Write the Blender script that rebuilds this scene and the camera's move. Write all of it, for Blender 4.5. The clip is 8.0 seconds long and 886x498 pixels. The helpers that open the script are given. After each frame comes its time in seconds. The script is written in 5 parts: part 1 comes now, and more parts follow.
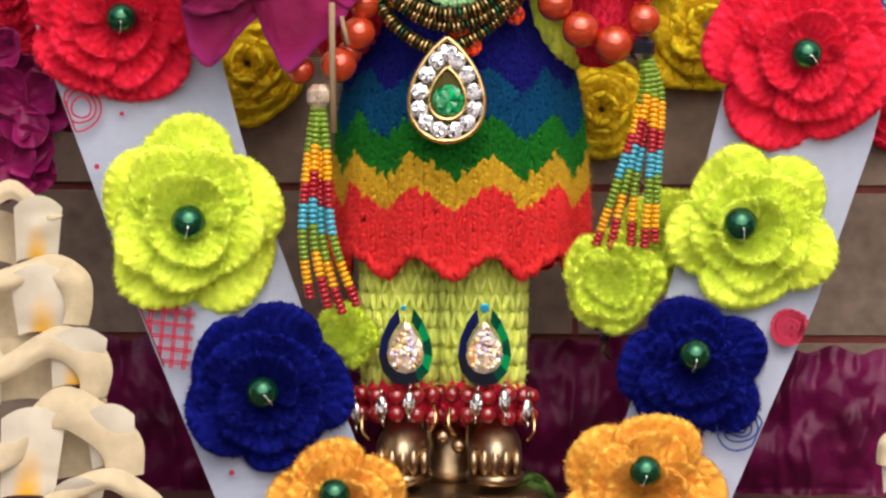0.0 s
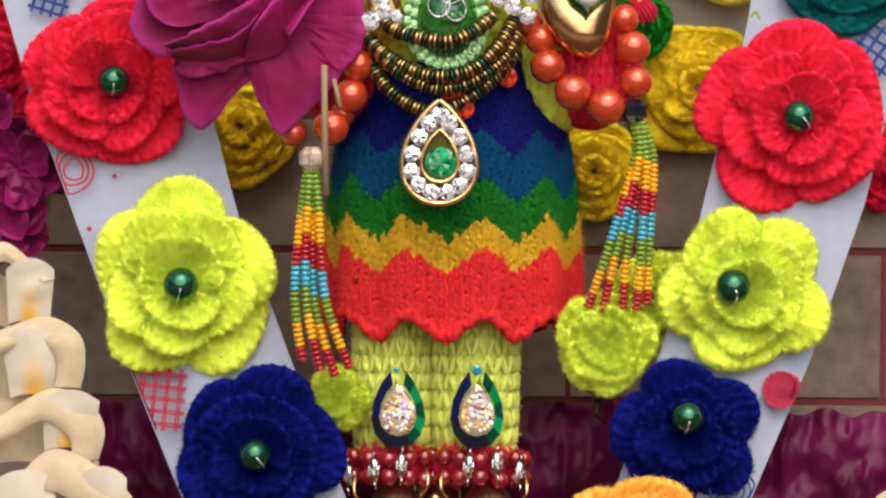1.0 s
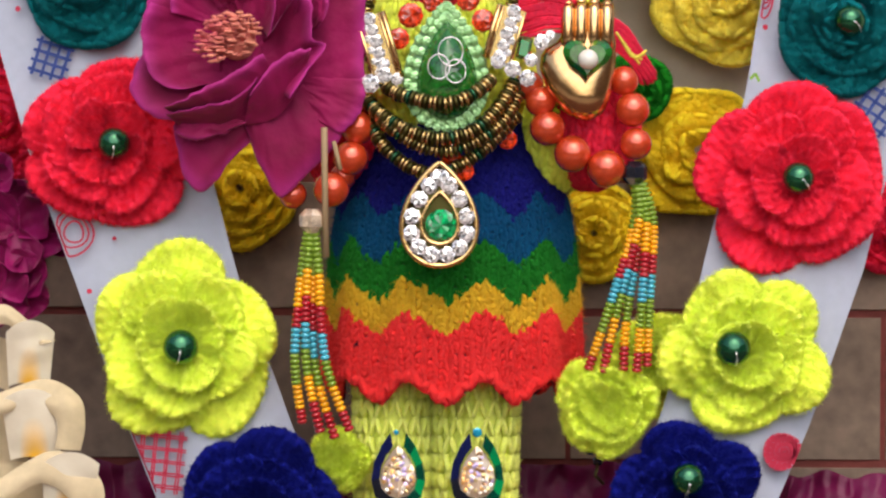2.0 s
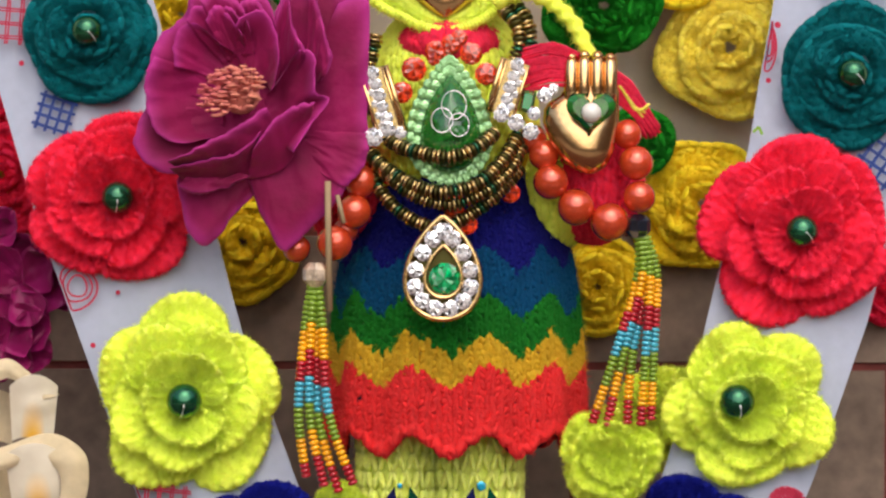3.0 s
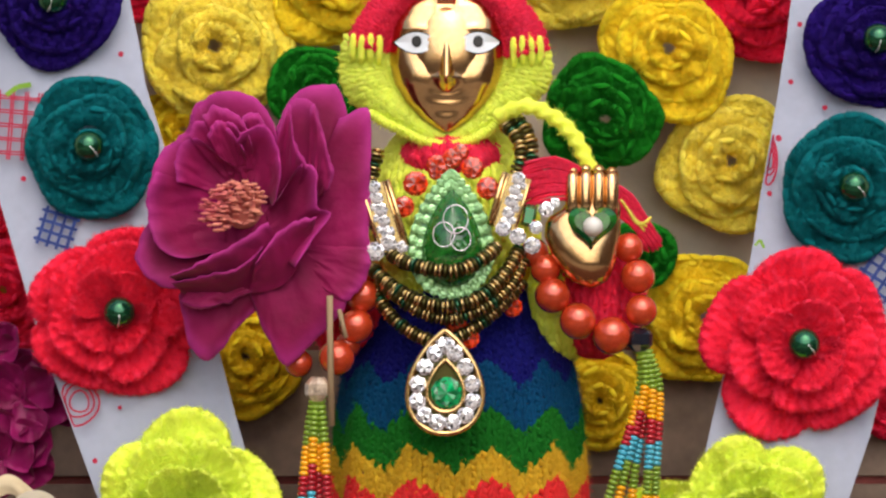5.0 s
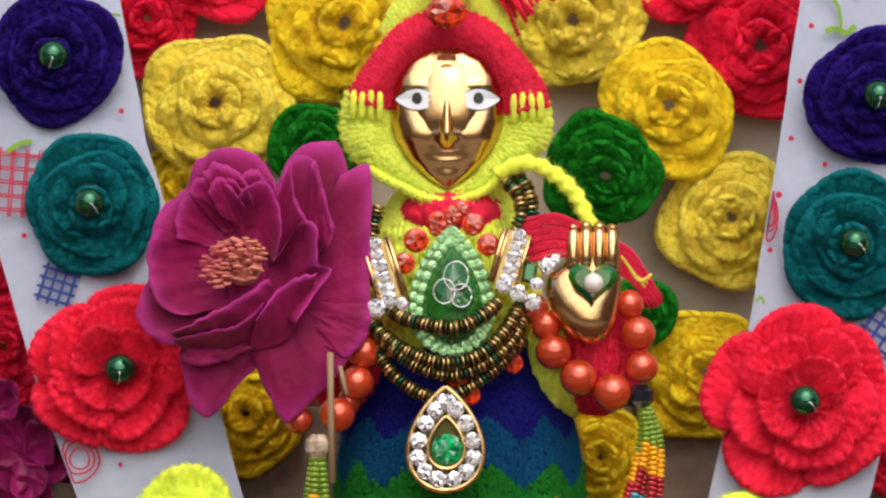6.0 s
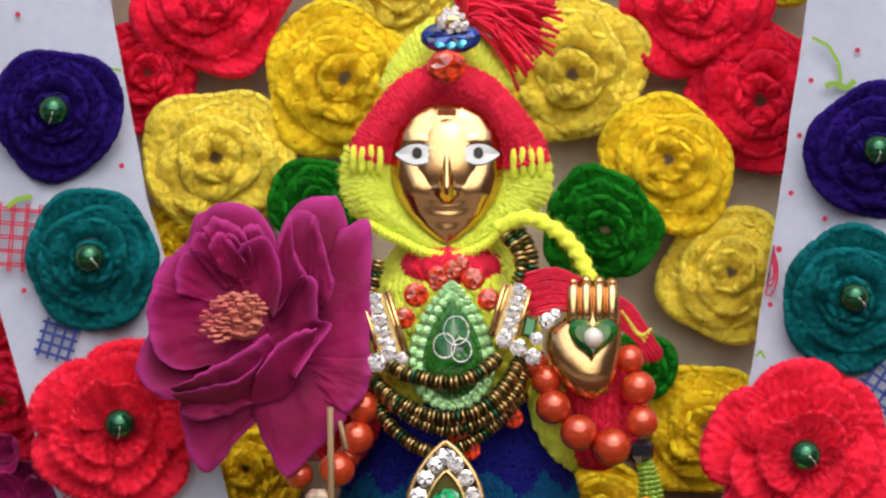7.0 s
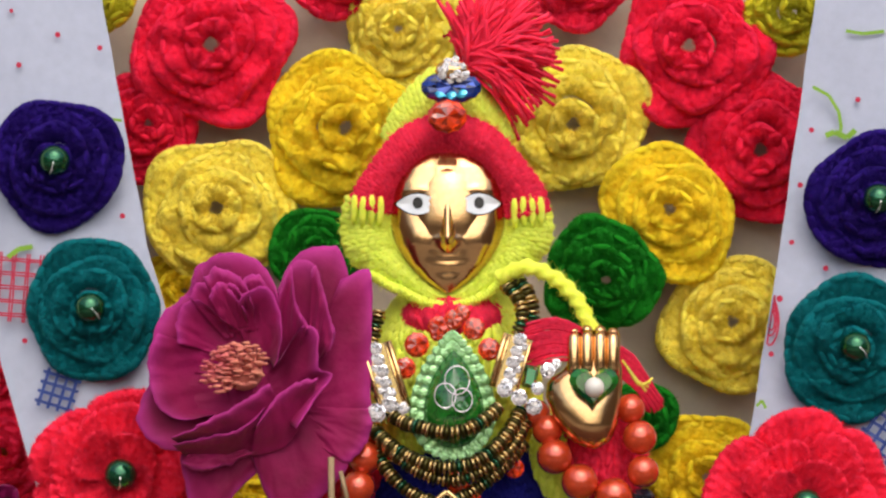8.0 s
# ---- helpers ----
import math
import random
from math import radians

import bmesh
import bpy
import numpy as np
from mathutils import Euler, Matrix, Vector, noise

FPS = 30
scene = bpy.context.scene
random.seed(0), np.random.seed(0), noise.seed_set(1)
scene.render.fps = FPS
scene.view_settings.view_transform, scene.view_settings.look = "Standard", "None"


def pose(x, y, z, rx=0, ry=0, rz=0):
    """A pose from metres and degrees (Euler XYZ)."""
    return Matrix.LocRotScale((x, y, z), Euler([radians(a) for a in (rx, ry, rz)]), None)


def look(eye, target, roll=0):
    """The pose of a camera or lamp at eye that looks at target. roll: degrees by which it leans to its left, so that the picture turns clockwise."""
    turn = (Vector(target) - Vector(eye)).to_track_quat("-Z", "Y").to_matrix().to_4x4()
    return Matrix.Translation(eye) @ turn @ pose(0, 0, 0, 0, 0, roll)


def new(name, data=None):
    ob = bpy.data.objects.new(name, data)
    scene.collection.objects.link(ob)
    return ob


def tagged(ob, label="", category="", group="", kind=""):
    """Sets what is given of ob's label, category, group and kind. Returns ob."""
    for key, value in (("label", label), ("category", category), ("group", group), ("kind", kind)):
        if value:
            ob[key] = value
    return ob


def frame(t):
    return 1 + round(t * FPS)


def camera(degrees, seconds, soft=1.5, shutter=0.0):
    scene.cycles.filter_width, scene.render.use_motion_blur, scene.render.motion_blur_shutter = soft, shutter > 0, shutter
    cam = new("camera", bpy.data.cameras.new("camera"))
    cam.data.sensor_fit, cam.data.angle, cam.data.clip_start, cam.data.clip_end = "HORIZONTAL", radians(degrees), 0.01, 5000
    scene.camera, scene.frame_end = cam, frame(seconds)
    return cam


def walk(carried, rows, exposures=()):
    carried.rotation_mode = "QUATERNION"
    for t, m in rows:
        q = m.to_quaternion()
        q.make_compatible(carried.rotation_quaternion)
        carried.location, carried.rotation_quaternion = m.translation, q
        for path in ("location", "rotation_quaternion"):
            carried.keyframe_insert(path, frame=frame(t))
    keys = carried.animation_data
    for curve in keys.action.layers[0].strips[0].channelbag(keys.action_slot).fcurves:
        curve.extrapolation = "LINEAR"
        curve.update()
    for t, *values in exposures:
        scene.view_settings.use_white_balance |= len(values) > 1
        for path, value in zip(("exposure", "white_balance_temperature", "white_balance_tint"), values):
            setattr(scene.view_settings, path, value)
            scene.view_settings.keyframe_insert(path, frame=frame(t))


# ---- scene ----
# One plan unit is 0.2 mm. Plan: u to the right, v down, y away from the camera.
UNIT, AWAY, MIDDLE_U, MIDDLE_V = 0.0002, 1.277, 784.0, 503.0
TABLE_TOP, BASE_V = 0.75, 1362.0
EYE_Z = TABLE_TOP + (BASE_V - MIDDLE_V) * UNIT

cam = camera(14.0, 8.0, soft=2.4)
# seconds, yaw, pitch, roll: a zoomed-in camera on its stand, tilting up
ROWS = [
    (0.0, 0.040, -3.606, -0.272),
    (0.5, -0.031, -3.096, -0.262),
    (1.0, -0.081, -2.615, -0.270),
    (1.5, -0.097, -2.092, -0.262),
    (1.7, -0.094, -1.901, -0.250),
    (3.0, -0.027, -0.779, -0.142),
    (3.5, -0.002, -0.363, -0.079),
    (4.0, 0.0, 0.071, -0.042),
    (4.5, 0.0, 0.556, 0.0),
    (6.0, 0.013, 1.933, 0.066),
    (6.5, 0.014, 2.366, 0.074),
    (7.0, 0.014, 2.801, 0.092),
    (7.5, 0.014, 3.234, 0.120),
    (8.0, 0.030, 3.592, 0.148),
]
walk(cam, [(t, pose(0, -AWAY, EYE_Z, 90 + pitch, roll, yaw)) for t, yaw, pitch, roll in ROWS], exposures=[(0.0, 0.08), (1.7, 0.05), (4.5, -0.10), (8.0, -0.13)])

# ---- light: soft daylight from the front ----
world = bpy.data.worlds.new("world")
scene.world = world
world.use_nodes = True
wn = world.node_tree.nodes
sky = wn.new("ShaderNodeTexSky")
sky.sky_type, sky.sun_disc = "NISHITA", False
sky.sun_elevation, sky.sun_rotation = radians(52), radians(170)
sky.air_density, sky.dust_density, sky.ozone_density = 1.0, 4.0, 1.0
wn["Background"].inputs["Strength"].default_value = 0.185
world.node_tree.links.new(sky.outputs[0], wn["Background"].inputs["Color"])
sun_data = bpy.data.lights.new("sun", "SUN")
sun_data.energy, sun_data.angle, sun_data.color = 1.6, radians(70), (1.0, 0.93, 0.84)
sun = new("sun", sun_data)
sun.matrix_world = look((0.2, -2.2, 2.5), (0, 0, 0.9))


# ---- materials ----
def rgb(r, g, b):
    return tuple((v / 255 / 12.92) if v <= 10 else ((v / 255 + 0.055) / 1.055) ** 2.4 for v in (r, g, b)) + (1.0,)


def base_material(name, color, rough=0.5, metal=0.0):
    m = bpy.data.materials.new(name)
    m.use_nodes = True
    b = m.node_tree.nodes["Principled BSDF"]
    b.inputs["Base Color"].default_value = color
    b.inputs["Roughness"].default_value = rough
    b.inputs["Metallic"].default_value = metal
    return m, m.node_tree.nodes, m.node_tree.links, b


def vary(nt, links, b, color, scale, low, high, per_object=0.0):
    """Colour that drifts between low and high times itself, at two scales."""
    tc = nt.new("ShaderNodeTexCoord")
    n1 = nt.new("ShaderNodeTexNoise")
    n1.inputs["Scale"].default_value, n1.inputs["Detail"].default_value = scale, 5.0
    n2 = nt.new("ShaderNodeTexNoise")
    n2.inputs["Scale"].default_value, n2.inputs["Detail"].default_value = scale * 9, 3.0
    links.new(tc.outputs["Object"], n1.inputs["Vector"])
    links.new(tc.outputs["Object"], n2.inputs["Vector"])
    mix = nt.new("ShaderNodeMath")
    mix.operation = "ADD"
    links.new(n1.outputs["Fac"], mix.inputs[0])
    links.new(n2.outputs["Fac"], mix.inputs[1])
    ramp = nt.new("ShaderNodeMapRange")
    ramp.inputs["From Min"].default_value, ramp.inputs["From Max"].default_value = 0.65, 1.35
    ramp.inputs["To Min"].default_value, ramp.inputs["To Max"].default_value = low, high
    links.new(mix.outputs[0], ramp.inputs["Value"])
    last = ramp.outputs[0]
    if per_object:
        info = nt.new("ShaderNodeObjectInfo")
        r2 = nt.new("ShaderNodeMapRange")
        r2.inputs["To Min"].default_value, r2.inputs["To Max"].default_value = 1 - per_object, 1 + per_object
        links.new(info.outputs["Random"], r2.inputs["Value"])
        mul = nt.new("ShaderNodeMath")
        mul.operation = "MULTIPLY"
        links.new(last, mul.inputs[0])
        links.new(r2.outputs[0], mul.inputs[1])
        last = mul.outputs[0]
    scale_node = nt.new("ShaderNodeVectorMath")
    scale_node.operation = "SCALE"
    scale_node.inputs[0].default_value = color[:3]
    links.new(last, scale_node.inputs["Scale"])
    links.new(scale_node.outputs[0], b.inputs["Base Color"])
    return tc


def wool(name, color, stitch=420.0, bump=0.4, low=0.8, high=1.15):
    m, nt, links, b = base_material(name, color, 0.95)
    tc = vary(nt, links, b, color, 90.0, low, high, 0.05)
    b.inputs["Subsurface Weight"].default_value = 0.5
    b.inputs["Subsurface Radius"].default_value = (1.0, 0.9, 0.8)
    b.inputs["Subsurface Scale"].default_value = 0.003
    b.inputs["Sheen Weight"].default_value = 0.3
    b.inputs["Sheen Roughness"].default_value = 0.6
    b.inputs["Sheen Tint"].default_value = color
    b.inputs["Specular IOR Level"].default_value = 0.15
    v = nt.new("ShaderNodeTexVoronoi")
    v.inputs["Scale"].default_value = stitch
    n = nt.new("ShaderNodeTexNoise")
    n.inputs["Scale"].default_value, n.inputs["Detail"].default_value = 2600.0, 2.0
    links.new(tc.outputs["Object"], v.inputs["Vector"])
    links.new(tc.outputs["Object"], n.inputs["Vector"])
    b1 = nt.new("ShaderNodeBump")
    b1.inputs["Strength"].default_value, b1.inputs["Distance"].default_value = bump, 0.0007
    b1.invert = True
    b2 = nt.new("ShaderNodeBump")
    b2.inputs["Strength"].default_value, b2.inputs["Distance"].default_value = 0.35, 0.0004
    links.new(v.outputs["Distance"], b1.inputs["Height"])
    links.new(n.outputs["Fac"], b2.inputs["Height"])
    links.new(b1.outputs[0], b2.inputs["Normal"])
    links.new(b2.outputs[0], b.inputs["Normal"])
    return m


def metal(name, color, rough=0.18, bump=0.15, scale=120.0):
    m, nt, links, b = base_material(name, color, rough, 1.0)
    tc = vary(nt, links, b, color, 60.0, 0.85, 1.1)
    n = nt.new("ShaderNodeTexNoise")
    n.inputs["Scale"].default_value, n.inputs["Detail"].default_value = scale, 4.0
    links.new(tc.outputs["Object"], n.inputs["Vector"])
    bp = nt.new("ShaderNodeBump")
    bp.inputs["Strength"].default_value, bp.inputs["Distance"].default_value = bump, 0.0006
    links.new(n.outputs["Fac"], bp.inputs["Height"])
    links.new(bp.outputs[0], b.inputs["Normal"])
    return m


def stone(name, color, rough=0.06, coat=1.0, spread=0.25, metallic=0.0, grain=300.0, facet=None):
    m, nt, links, b = base_material(name, color, rough, metallic)
    vary(nt, links, b, color, grain, 1 - spread, 1 + spread, 0.1)
    if facet:
        # random brightness per facet: the stone's inner reflections painted into its colour
        geo, facet_shine = nt.new("ShaderNodeNewGeometry"), nt.new("ShaderNodeMapRange")
        facet_shine.inputs["To Min"].default_value, facet_shine.inputs["To Max"].default_value = facet
        links.new(geo.outputs["Random Per Island"], facet_shine.inputs["Value"])
        tint = nt.new("ShaderNodeVectorMath")
        tint.operation = "SCALE"
        links.new(b.inputs["Base Color"].links[0].from_socket, tint.inputs[0])
        links.new(facet_shine.outputs[0], tint.inputs["Scale"])
        links.new(tint.outputs[0], b.inputs["Base Color"])
    b.inputs["Coat Weight"].default_value = coat
    b.inputs["Coat Roughness"].default_value = 0.03
    return m


def petal_material(name, color, color2, rough=0.55, rim=None):
    """Soft flower petal: faint veins, drift between two colours."""
    m, nt, links, b = base_material(name, color, rough)
    tc = nt.new("ShaderNodeTexCoord")
    n = nt.new("ShaderNodeTexNoise")
    n.inputs["Scale"].default_value, n.inputs["Detail"].default_value = 45.0, 5.0
    links.new(tc.outputs["Object"], n.inputs["Vector"])
    ramp = nt.new("ShaderNodeValToRGB")
    ramp.color_ramp.elements[0].position, ramp.color_ramp.elements[1].position = 0.35, 0.68
    ramp.color_ramp.elements[0].color, ramp.color_ramp.elements[1].color = color2, color
    links.new(n.outputs["Fac"], ramp.inputs[0])
    tone = ramp.outputs[0]
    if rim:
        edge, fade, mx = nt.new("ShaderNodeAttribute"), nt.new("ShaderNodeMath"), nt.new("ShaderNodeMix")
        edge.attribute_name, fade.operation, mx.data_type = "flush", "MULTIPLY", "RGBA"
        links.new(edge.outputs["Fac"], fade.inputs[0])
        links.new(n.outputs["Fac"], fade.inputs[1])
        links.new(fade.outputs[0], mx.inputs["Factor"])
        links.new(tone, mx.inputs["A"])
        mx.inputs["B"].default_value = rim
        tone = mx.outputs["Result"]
    links.new(tone, b.inputs["Base Color"])
    w = nt.new("ShaderNodeTexNoise")
    w.inputs["Scale"].default_value, w.inputs["Detail"].default_value = 260.0, 6.0
    links.new(tc.outputs["Object"], w.inputs["Vector"])
    bp = nt.new("ShaderNodeBump")
    bp.inputs["Strength"].default_value, bp.inputs["Distance"].default_value = 0.5, 0.0009
    links.new(w.outputs["Fac"], bp.inputs["Height"])
    links.new(bp.outputs[0], b.inputs["Normal"])
    b.inputs["Sheen Weight"].default_value = 0.05
    b.inputs["Specular IOR Level"].default_value = 0.25
    return m


LIME = wool("lime_wool", rgb(238, 255, 90), low=0.9, high=1.08)
LIME_KNIT = wool("lime_knit", rgb(232, 242, 118), 420, 0.4)
RED = wool("red_wool", rgb(248, 42, 74))
BACK_RED = wool("crimson_wool", rgb(238, 32, 68))
YELLOW = wool("yellow_wool", rgb(255, 220, 44), 430, 0.5, 0.78, 1.12)
PALE_YELLOW = wool("pale_yellow_wool", rgb(253, 230, 86), 430, 0.5, 0.78, 1.12)
OLIVE = wool("olive_wool", rgb(196, 190, 40))
NAVY = wool("navy_wool", rgb(8, 16, 110))
PURPLE = wool("purple_wool", rgb(32, 10, 100))
TEAL = wool("teal_wool", rgb(3, 98, 104))
ORANGE = wool("orange_wool", rgb(255, 190, 80))
LEAF = wool("leaf_wool", rgb(84, 112, 52))
GREEN = wool("green_wool", rgb(18, 116, 22))
SKIRT_NAVY = wool("skirt_navy", rgb(16, 16, 100), 420, 1.0)
SKIRT_BLUE = wool("skirt_blue", rgb(4, 66, 106), 420, 0.6)
SKIRT_GREEN = wool("skirt_green", rgb(22, 108, 28), 420, 1.0)
SKIRT_YELLOW = wool("skirt_yellow", rgb(222, 170, 40), 420, 1.0)
SKIRT_INNER = wool("skirt_inner", rgb(70, 40, 60))
SKIRT_RED = wool("skirt_red", rgb(238, 48, 50), 420, 0.6)
BRASS = metal("polished_brass", (0.72, 0.43, 0.20, 1), 0.19)
TARNISHED = metal("tarnished_brass", (0.46, 0.33, 0.20, 1), 0.34, 0.3)
GOLD = metal("gold", (0.86, 0.58, 0.25, 1), 0.22)
STEEL = metal("silver_setting", (0.66, 0.62, 0.56, 1), 0.2)
BRONZE = metal("antique_bronze", (0.56, 0.41, 0.18, 1), 0.22)
BRONZE_DARK = metal("dark_bronze", (0.10, 0.09, 0.03, 1), 0.3)
# wide spread and facet ranges put the cut stones' sparkle into their colour
SILVER = stone("clear_crystal", (0.86, 0.84, 0.86, 1), 0.06, 0.15, 0.3, 0.6, 2.2, (-0.15, 2.2))
OPAL = stone("opal_crystal", (0.80, 0.64, 0.48, 1), 0.12, 0.5, 0.7, 0.5, 1.6)
EMERALD = stone("emerald", (0.0, 0.27, 0.08, 1), 0.05, 1.0, 0.5, 0.0, 1.8, (0.3, 1.8))
GREEN_GLASS = stone("green_glass", (0.012, 0.13, 0.014, 1), 0.05, 1.0, 0.8)
PERIDOT = stone("peridot_crystal", (0.36, 0.72, 0.28, 1), 0.1, 1.0, 0.3, 0.3, 2.0, (0.45, 1.25))
AMBER = stone("orange_crystal", (0.66, 0.04, 0.006, 1), 0.06, 1.0, 0.4, 0.0, 1.6, (0.25, 1.5))
DARK_GREEN = stone("dark_green_crystal", (0.0, 0.055, 0.03, 1))
MIDNIGHT = stone("midnight_crystal", (0.004, 0.008, 0.06, 1))
BLACK_STONE = stone("black_crystal", (0.008, 0.01, 0.018, 1), 0.06, 1.0)
BLUE_STONE = stone("blue_crystal", (0.006, 0.03, 0.20, 1), 0.06, 1.0, 0.5, 0.4, 1.5, (0.1, 2.2))
CYAN_STONE = stone("cyan_crystal", (0.02, 0.42, 0.65, 1), 0.06, 1.0, 0.4, 0.4)
RUBY = stone("ruby_bead", (0.26, 0.006, 0.012, 1), 0.12, 1.0, 0.4)
GREEN_PEARL = stone("green_pearl", (0.008, 0.11, 0.045, 1), 0.22, 0.6, 0.2, 0.75)
ORANGE_PEARL = stone("orange_pearl", (0.60, 0.060, 0.016, 1), 0.22, 1.0, 0.35, 0.35, 1.4)
WHITE_PEARL = stone("white_pearl", (0.75, 0.72, 0.66, 1), 0.3, 0.5, 0.05)
ENAMEL = base_material("white_enamel", (0.72, 0.76, 0.80, 1), 0.25)[0]
INK = base_material("black_enamel", (0.012, 0.010, 0.010, 1), 0.25)[0]
SEED_GREEN = stone("seed_green", rgb(120, 150, 40), 0.3, 0.3)
SEED_YELLOW = stone("seed_yellow", rgb(240, 170, 8), 0.3, 0.3)
SEED_RED = stone("seed_red", rgb(170, 18, 36), 0.3, 0.3)
SEED_CYAN = stone("seed_cyan", rgb(70, 168, 190), 0.3, 0.3)
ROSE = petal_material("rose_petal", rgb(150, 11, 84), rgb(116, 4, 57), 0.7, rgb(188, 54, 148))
MAGENTA = petal_material("magenta_petal", rgb(150, 20, 96), rgb(108, 6, 60), 0.42)
POLLEN = petal_material("rose_pollen", rgb(226, 160, 120), rgb(204, 96, 104), 0.9)
WOOD = base_material("bare_wood", (0.32, 0.22, 0.12, 1), 0.7)[0]


def cream_material():
    """Wood-shaving petal: cream with a yellow-orange flush at its heart (u along the petal, kept in a colour-free attribute)."""
    m, nt, links, b = base_material("cream_petal", rgb(226, 210, 178), 0.6)
    at_node = nt.new("ShaderNodeAttribute")
    at_node.attribute_name = "flush"
    ramp = nt.new("ShaderNodeValToRGB")
    ramp.color_ramp.elements[0].color = rgb(230, 220, 198)
    ramp.color_ramp.elements[1].color = rgb(252, 190, 52)
    ramp.color_ramp.elements[0].position, ramp.color_ramp.elements[1].position = 0.25, 0.95
    links.new(at_node.outputs["Fac"], ramp.inputs[0])
    tc = nt.new("ShaderNodeTexCoord")
    n = nt.new("ShaderNodeTexNoise")
    n.inputs["Scale"].default_value, n.inputs["Detail"].default_value = 70.0, 6.0
    links.new(tc.outputs["Object"], n.inputs["Vector"])
    mx = nt.new("ShaderNodeMix")
    mx.data_type, mx.blend_type = "RGBA", "MULTIPLY"
    mx.inputs["Factor"].default_value = 0.35
    links.new(ramp.outputs[0], mx.inputs["A"])
    links.new(n.outputs["Color"], mx.inputs["B"])
    r2 = nt.new("ShaderNodeValToRGB")
    r2.color_ramp.elements[0].color, r2.color_ramp.elements[1].color = (0.6, 0.5, 0.4, 1), (1, 1, 1, 1)
    r2.color_ramp.elements[0].position, r2.color_ramp.elements[1].position = 0.3, 0.6
    links.new(n.outputs["Fac"], r2.inputs[0])
    links.new(r2.outputs[0], mx.inputs["B"])
    links.new(mx.outputs["Result"], b.inputs["Base Color"])
    return m


CREAM = cream_material()


def cloth_material(name, color, scale, low, high, thread=5000.0, strength=0.2):
    m, nt, links, b = base_material(name, color, 0.85)
    tc = vary(nt, links, b, color, scale, low, high)
    w1, w2 = nt.new("ShaderNodeTexWave"), nt.new("ShaderNodeTexWave")
    for w, axis in ((w1, "X"), (w2, "Z")):
        w.bands_direction = axis
        w.inputs["Scale"].default_value = thread
        links.new(tc.outputs["Object"], w.inputs["Vector"])
    add = nt.new("ShaderNodeMath")
    add.operation = "ADD"
    links.new(w1.outputs["Fac"], add.inputs[0])
    links.new(w2.outputs["Fac"], add.inputs[1])
    bp = nt.new("ShaderNodeBump")
    bp.inputs["Strength"].default_value, bp.inputs["Distance"].default_value = strength, 0.0002
    links.new(add.outputs[0], bp.inputs["Height"])
    links.new(bp.outputs[0], b.inputs["Normal"])
    b.inputs["Specular IOR Level"].default_value = 0.2
    return m


WHITE_CLOTH = cloth_material("white_cotton", rgb(172, 178, 196), 30.0, 0.92, 1.04)
BACK_CLOTH = cloth_material("beige_wall", rgb(198, 186, 168), 14.0, 0.82, 1.08)
BLOCK = cloth_material("grey_brown_block", rgb(138, 120, 106), 16.0, 0.62, 1.15)
JOINT_RED = cloth_material("dark_red_joint", rgb(120, 62, 58), 30.0, 0.7, 1.1)
ADDED_WALL = cloth_material("brown_plaster", rgb(128, 108, 92), 3.0, 0.8, 1.1, 200.0, 0.1)
TABLE = cloth_material("dark_table_cloth", rgb(92, 60, 54), 20.0, 0.8, 1.15)
GROUND = cloth_material("stone_floor", rgb(150, 140, 128), 3.0, 0.8, 1.1, 40.0)
PRINT_RED = base_material("red_print", rgb(172, 30, 62), 0.85)[0]
PRINT_BLUE = base_material("blue_print", rgb(44, 66, 132), 0.85)[0]
PRINT_GREEN = base_material("green_print", rgb(120, 160, 50), 0.85)[0]


# ---- building tools ----
def at(u, v, y=0.0):
    """The place of plan point (u, v) at depth y."""
    k = 1 + y / AWAY
    return Vector(((u - MIDDLE_U) * UNIT * k, y, EYE_Z + (MIDDLE_V - v) * UNIT * k))


def facing(u, v, y=0.0, turn=0.0, tip=0.0, side=0.0):
    """Pose whose local x is right, y up, z towards the viewer; turned, then tipped back and to the side."""
    return Matrix.Translation(at(u, v, y)) @ pose(0, 0, 0, 90, 0, 0) @ pose(0, 0, 0, -tip, side, 0) @ pose(0, 0, 0, 0, 0, turn)


class Build:
    """Vertices and faces gathered for one mesh."""

    def __init__(self):
        self.v, self.f, self.m, self.flush = [], [], [], []

    def add(self, verts, faces, mat=0, flush=None):
        o = len(self.v)
        self.v += [tuple(p) for p in verts]
        self.f += [tuple(i + o for i in q) for q in faces]
        self.m += [mat] * len(faces)
        self.flush += list(flush) if flush is not None else [0.0] * len(verts)
        return self

    def moved(self, m):
        self.v = [tuple(m @ Vector(p)) for p in self.v]
        return self

    def mesh(self, name, mats, smooth=True):
        me = bpy.data.meshes.new(name)
        me.from_pydata(self.v, [], self.f)
        for mat in (mats if isinstance(mats, (list, tuple)) else [mats]):
            me.materials.append(mat)
        if any(self.m):
            me.polygons.foreach_set("material_index", self.m)
        if smooth:
            me.polygons.foreach_set("use_smooth", [True] * len(self.f))
        if any(self.flush):
            a = me.attributes.new("flush", "FLOAT", "POINT")
            a.data.foreach_set("value", self.flush)
        me.update()
        return me


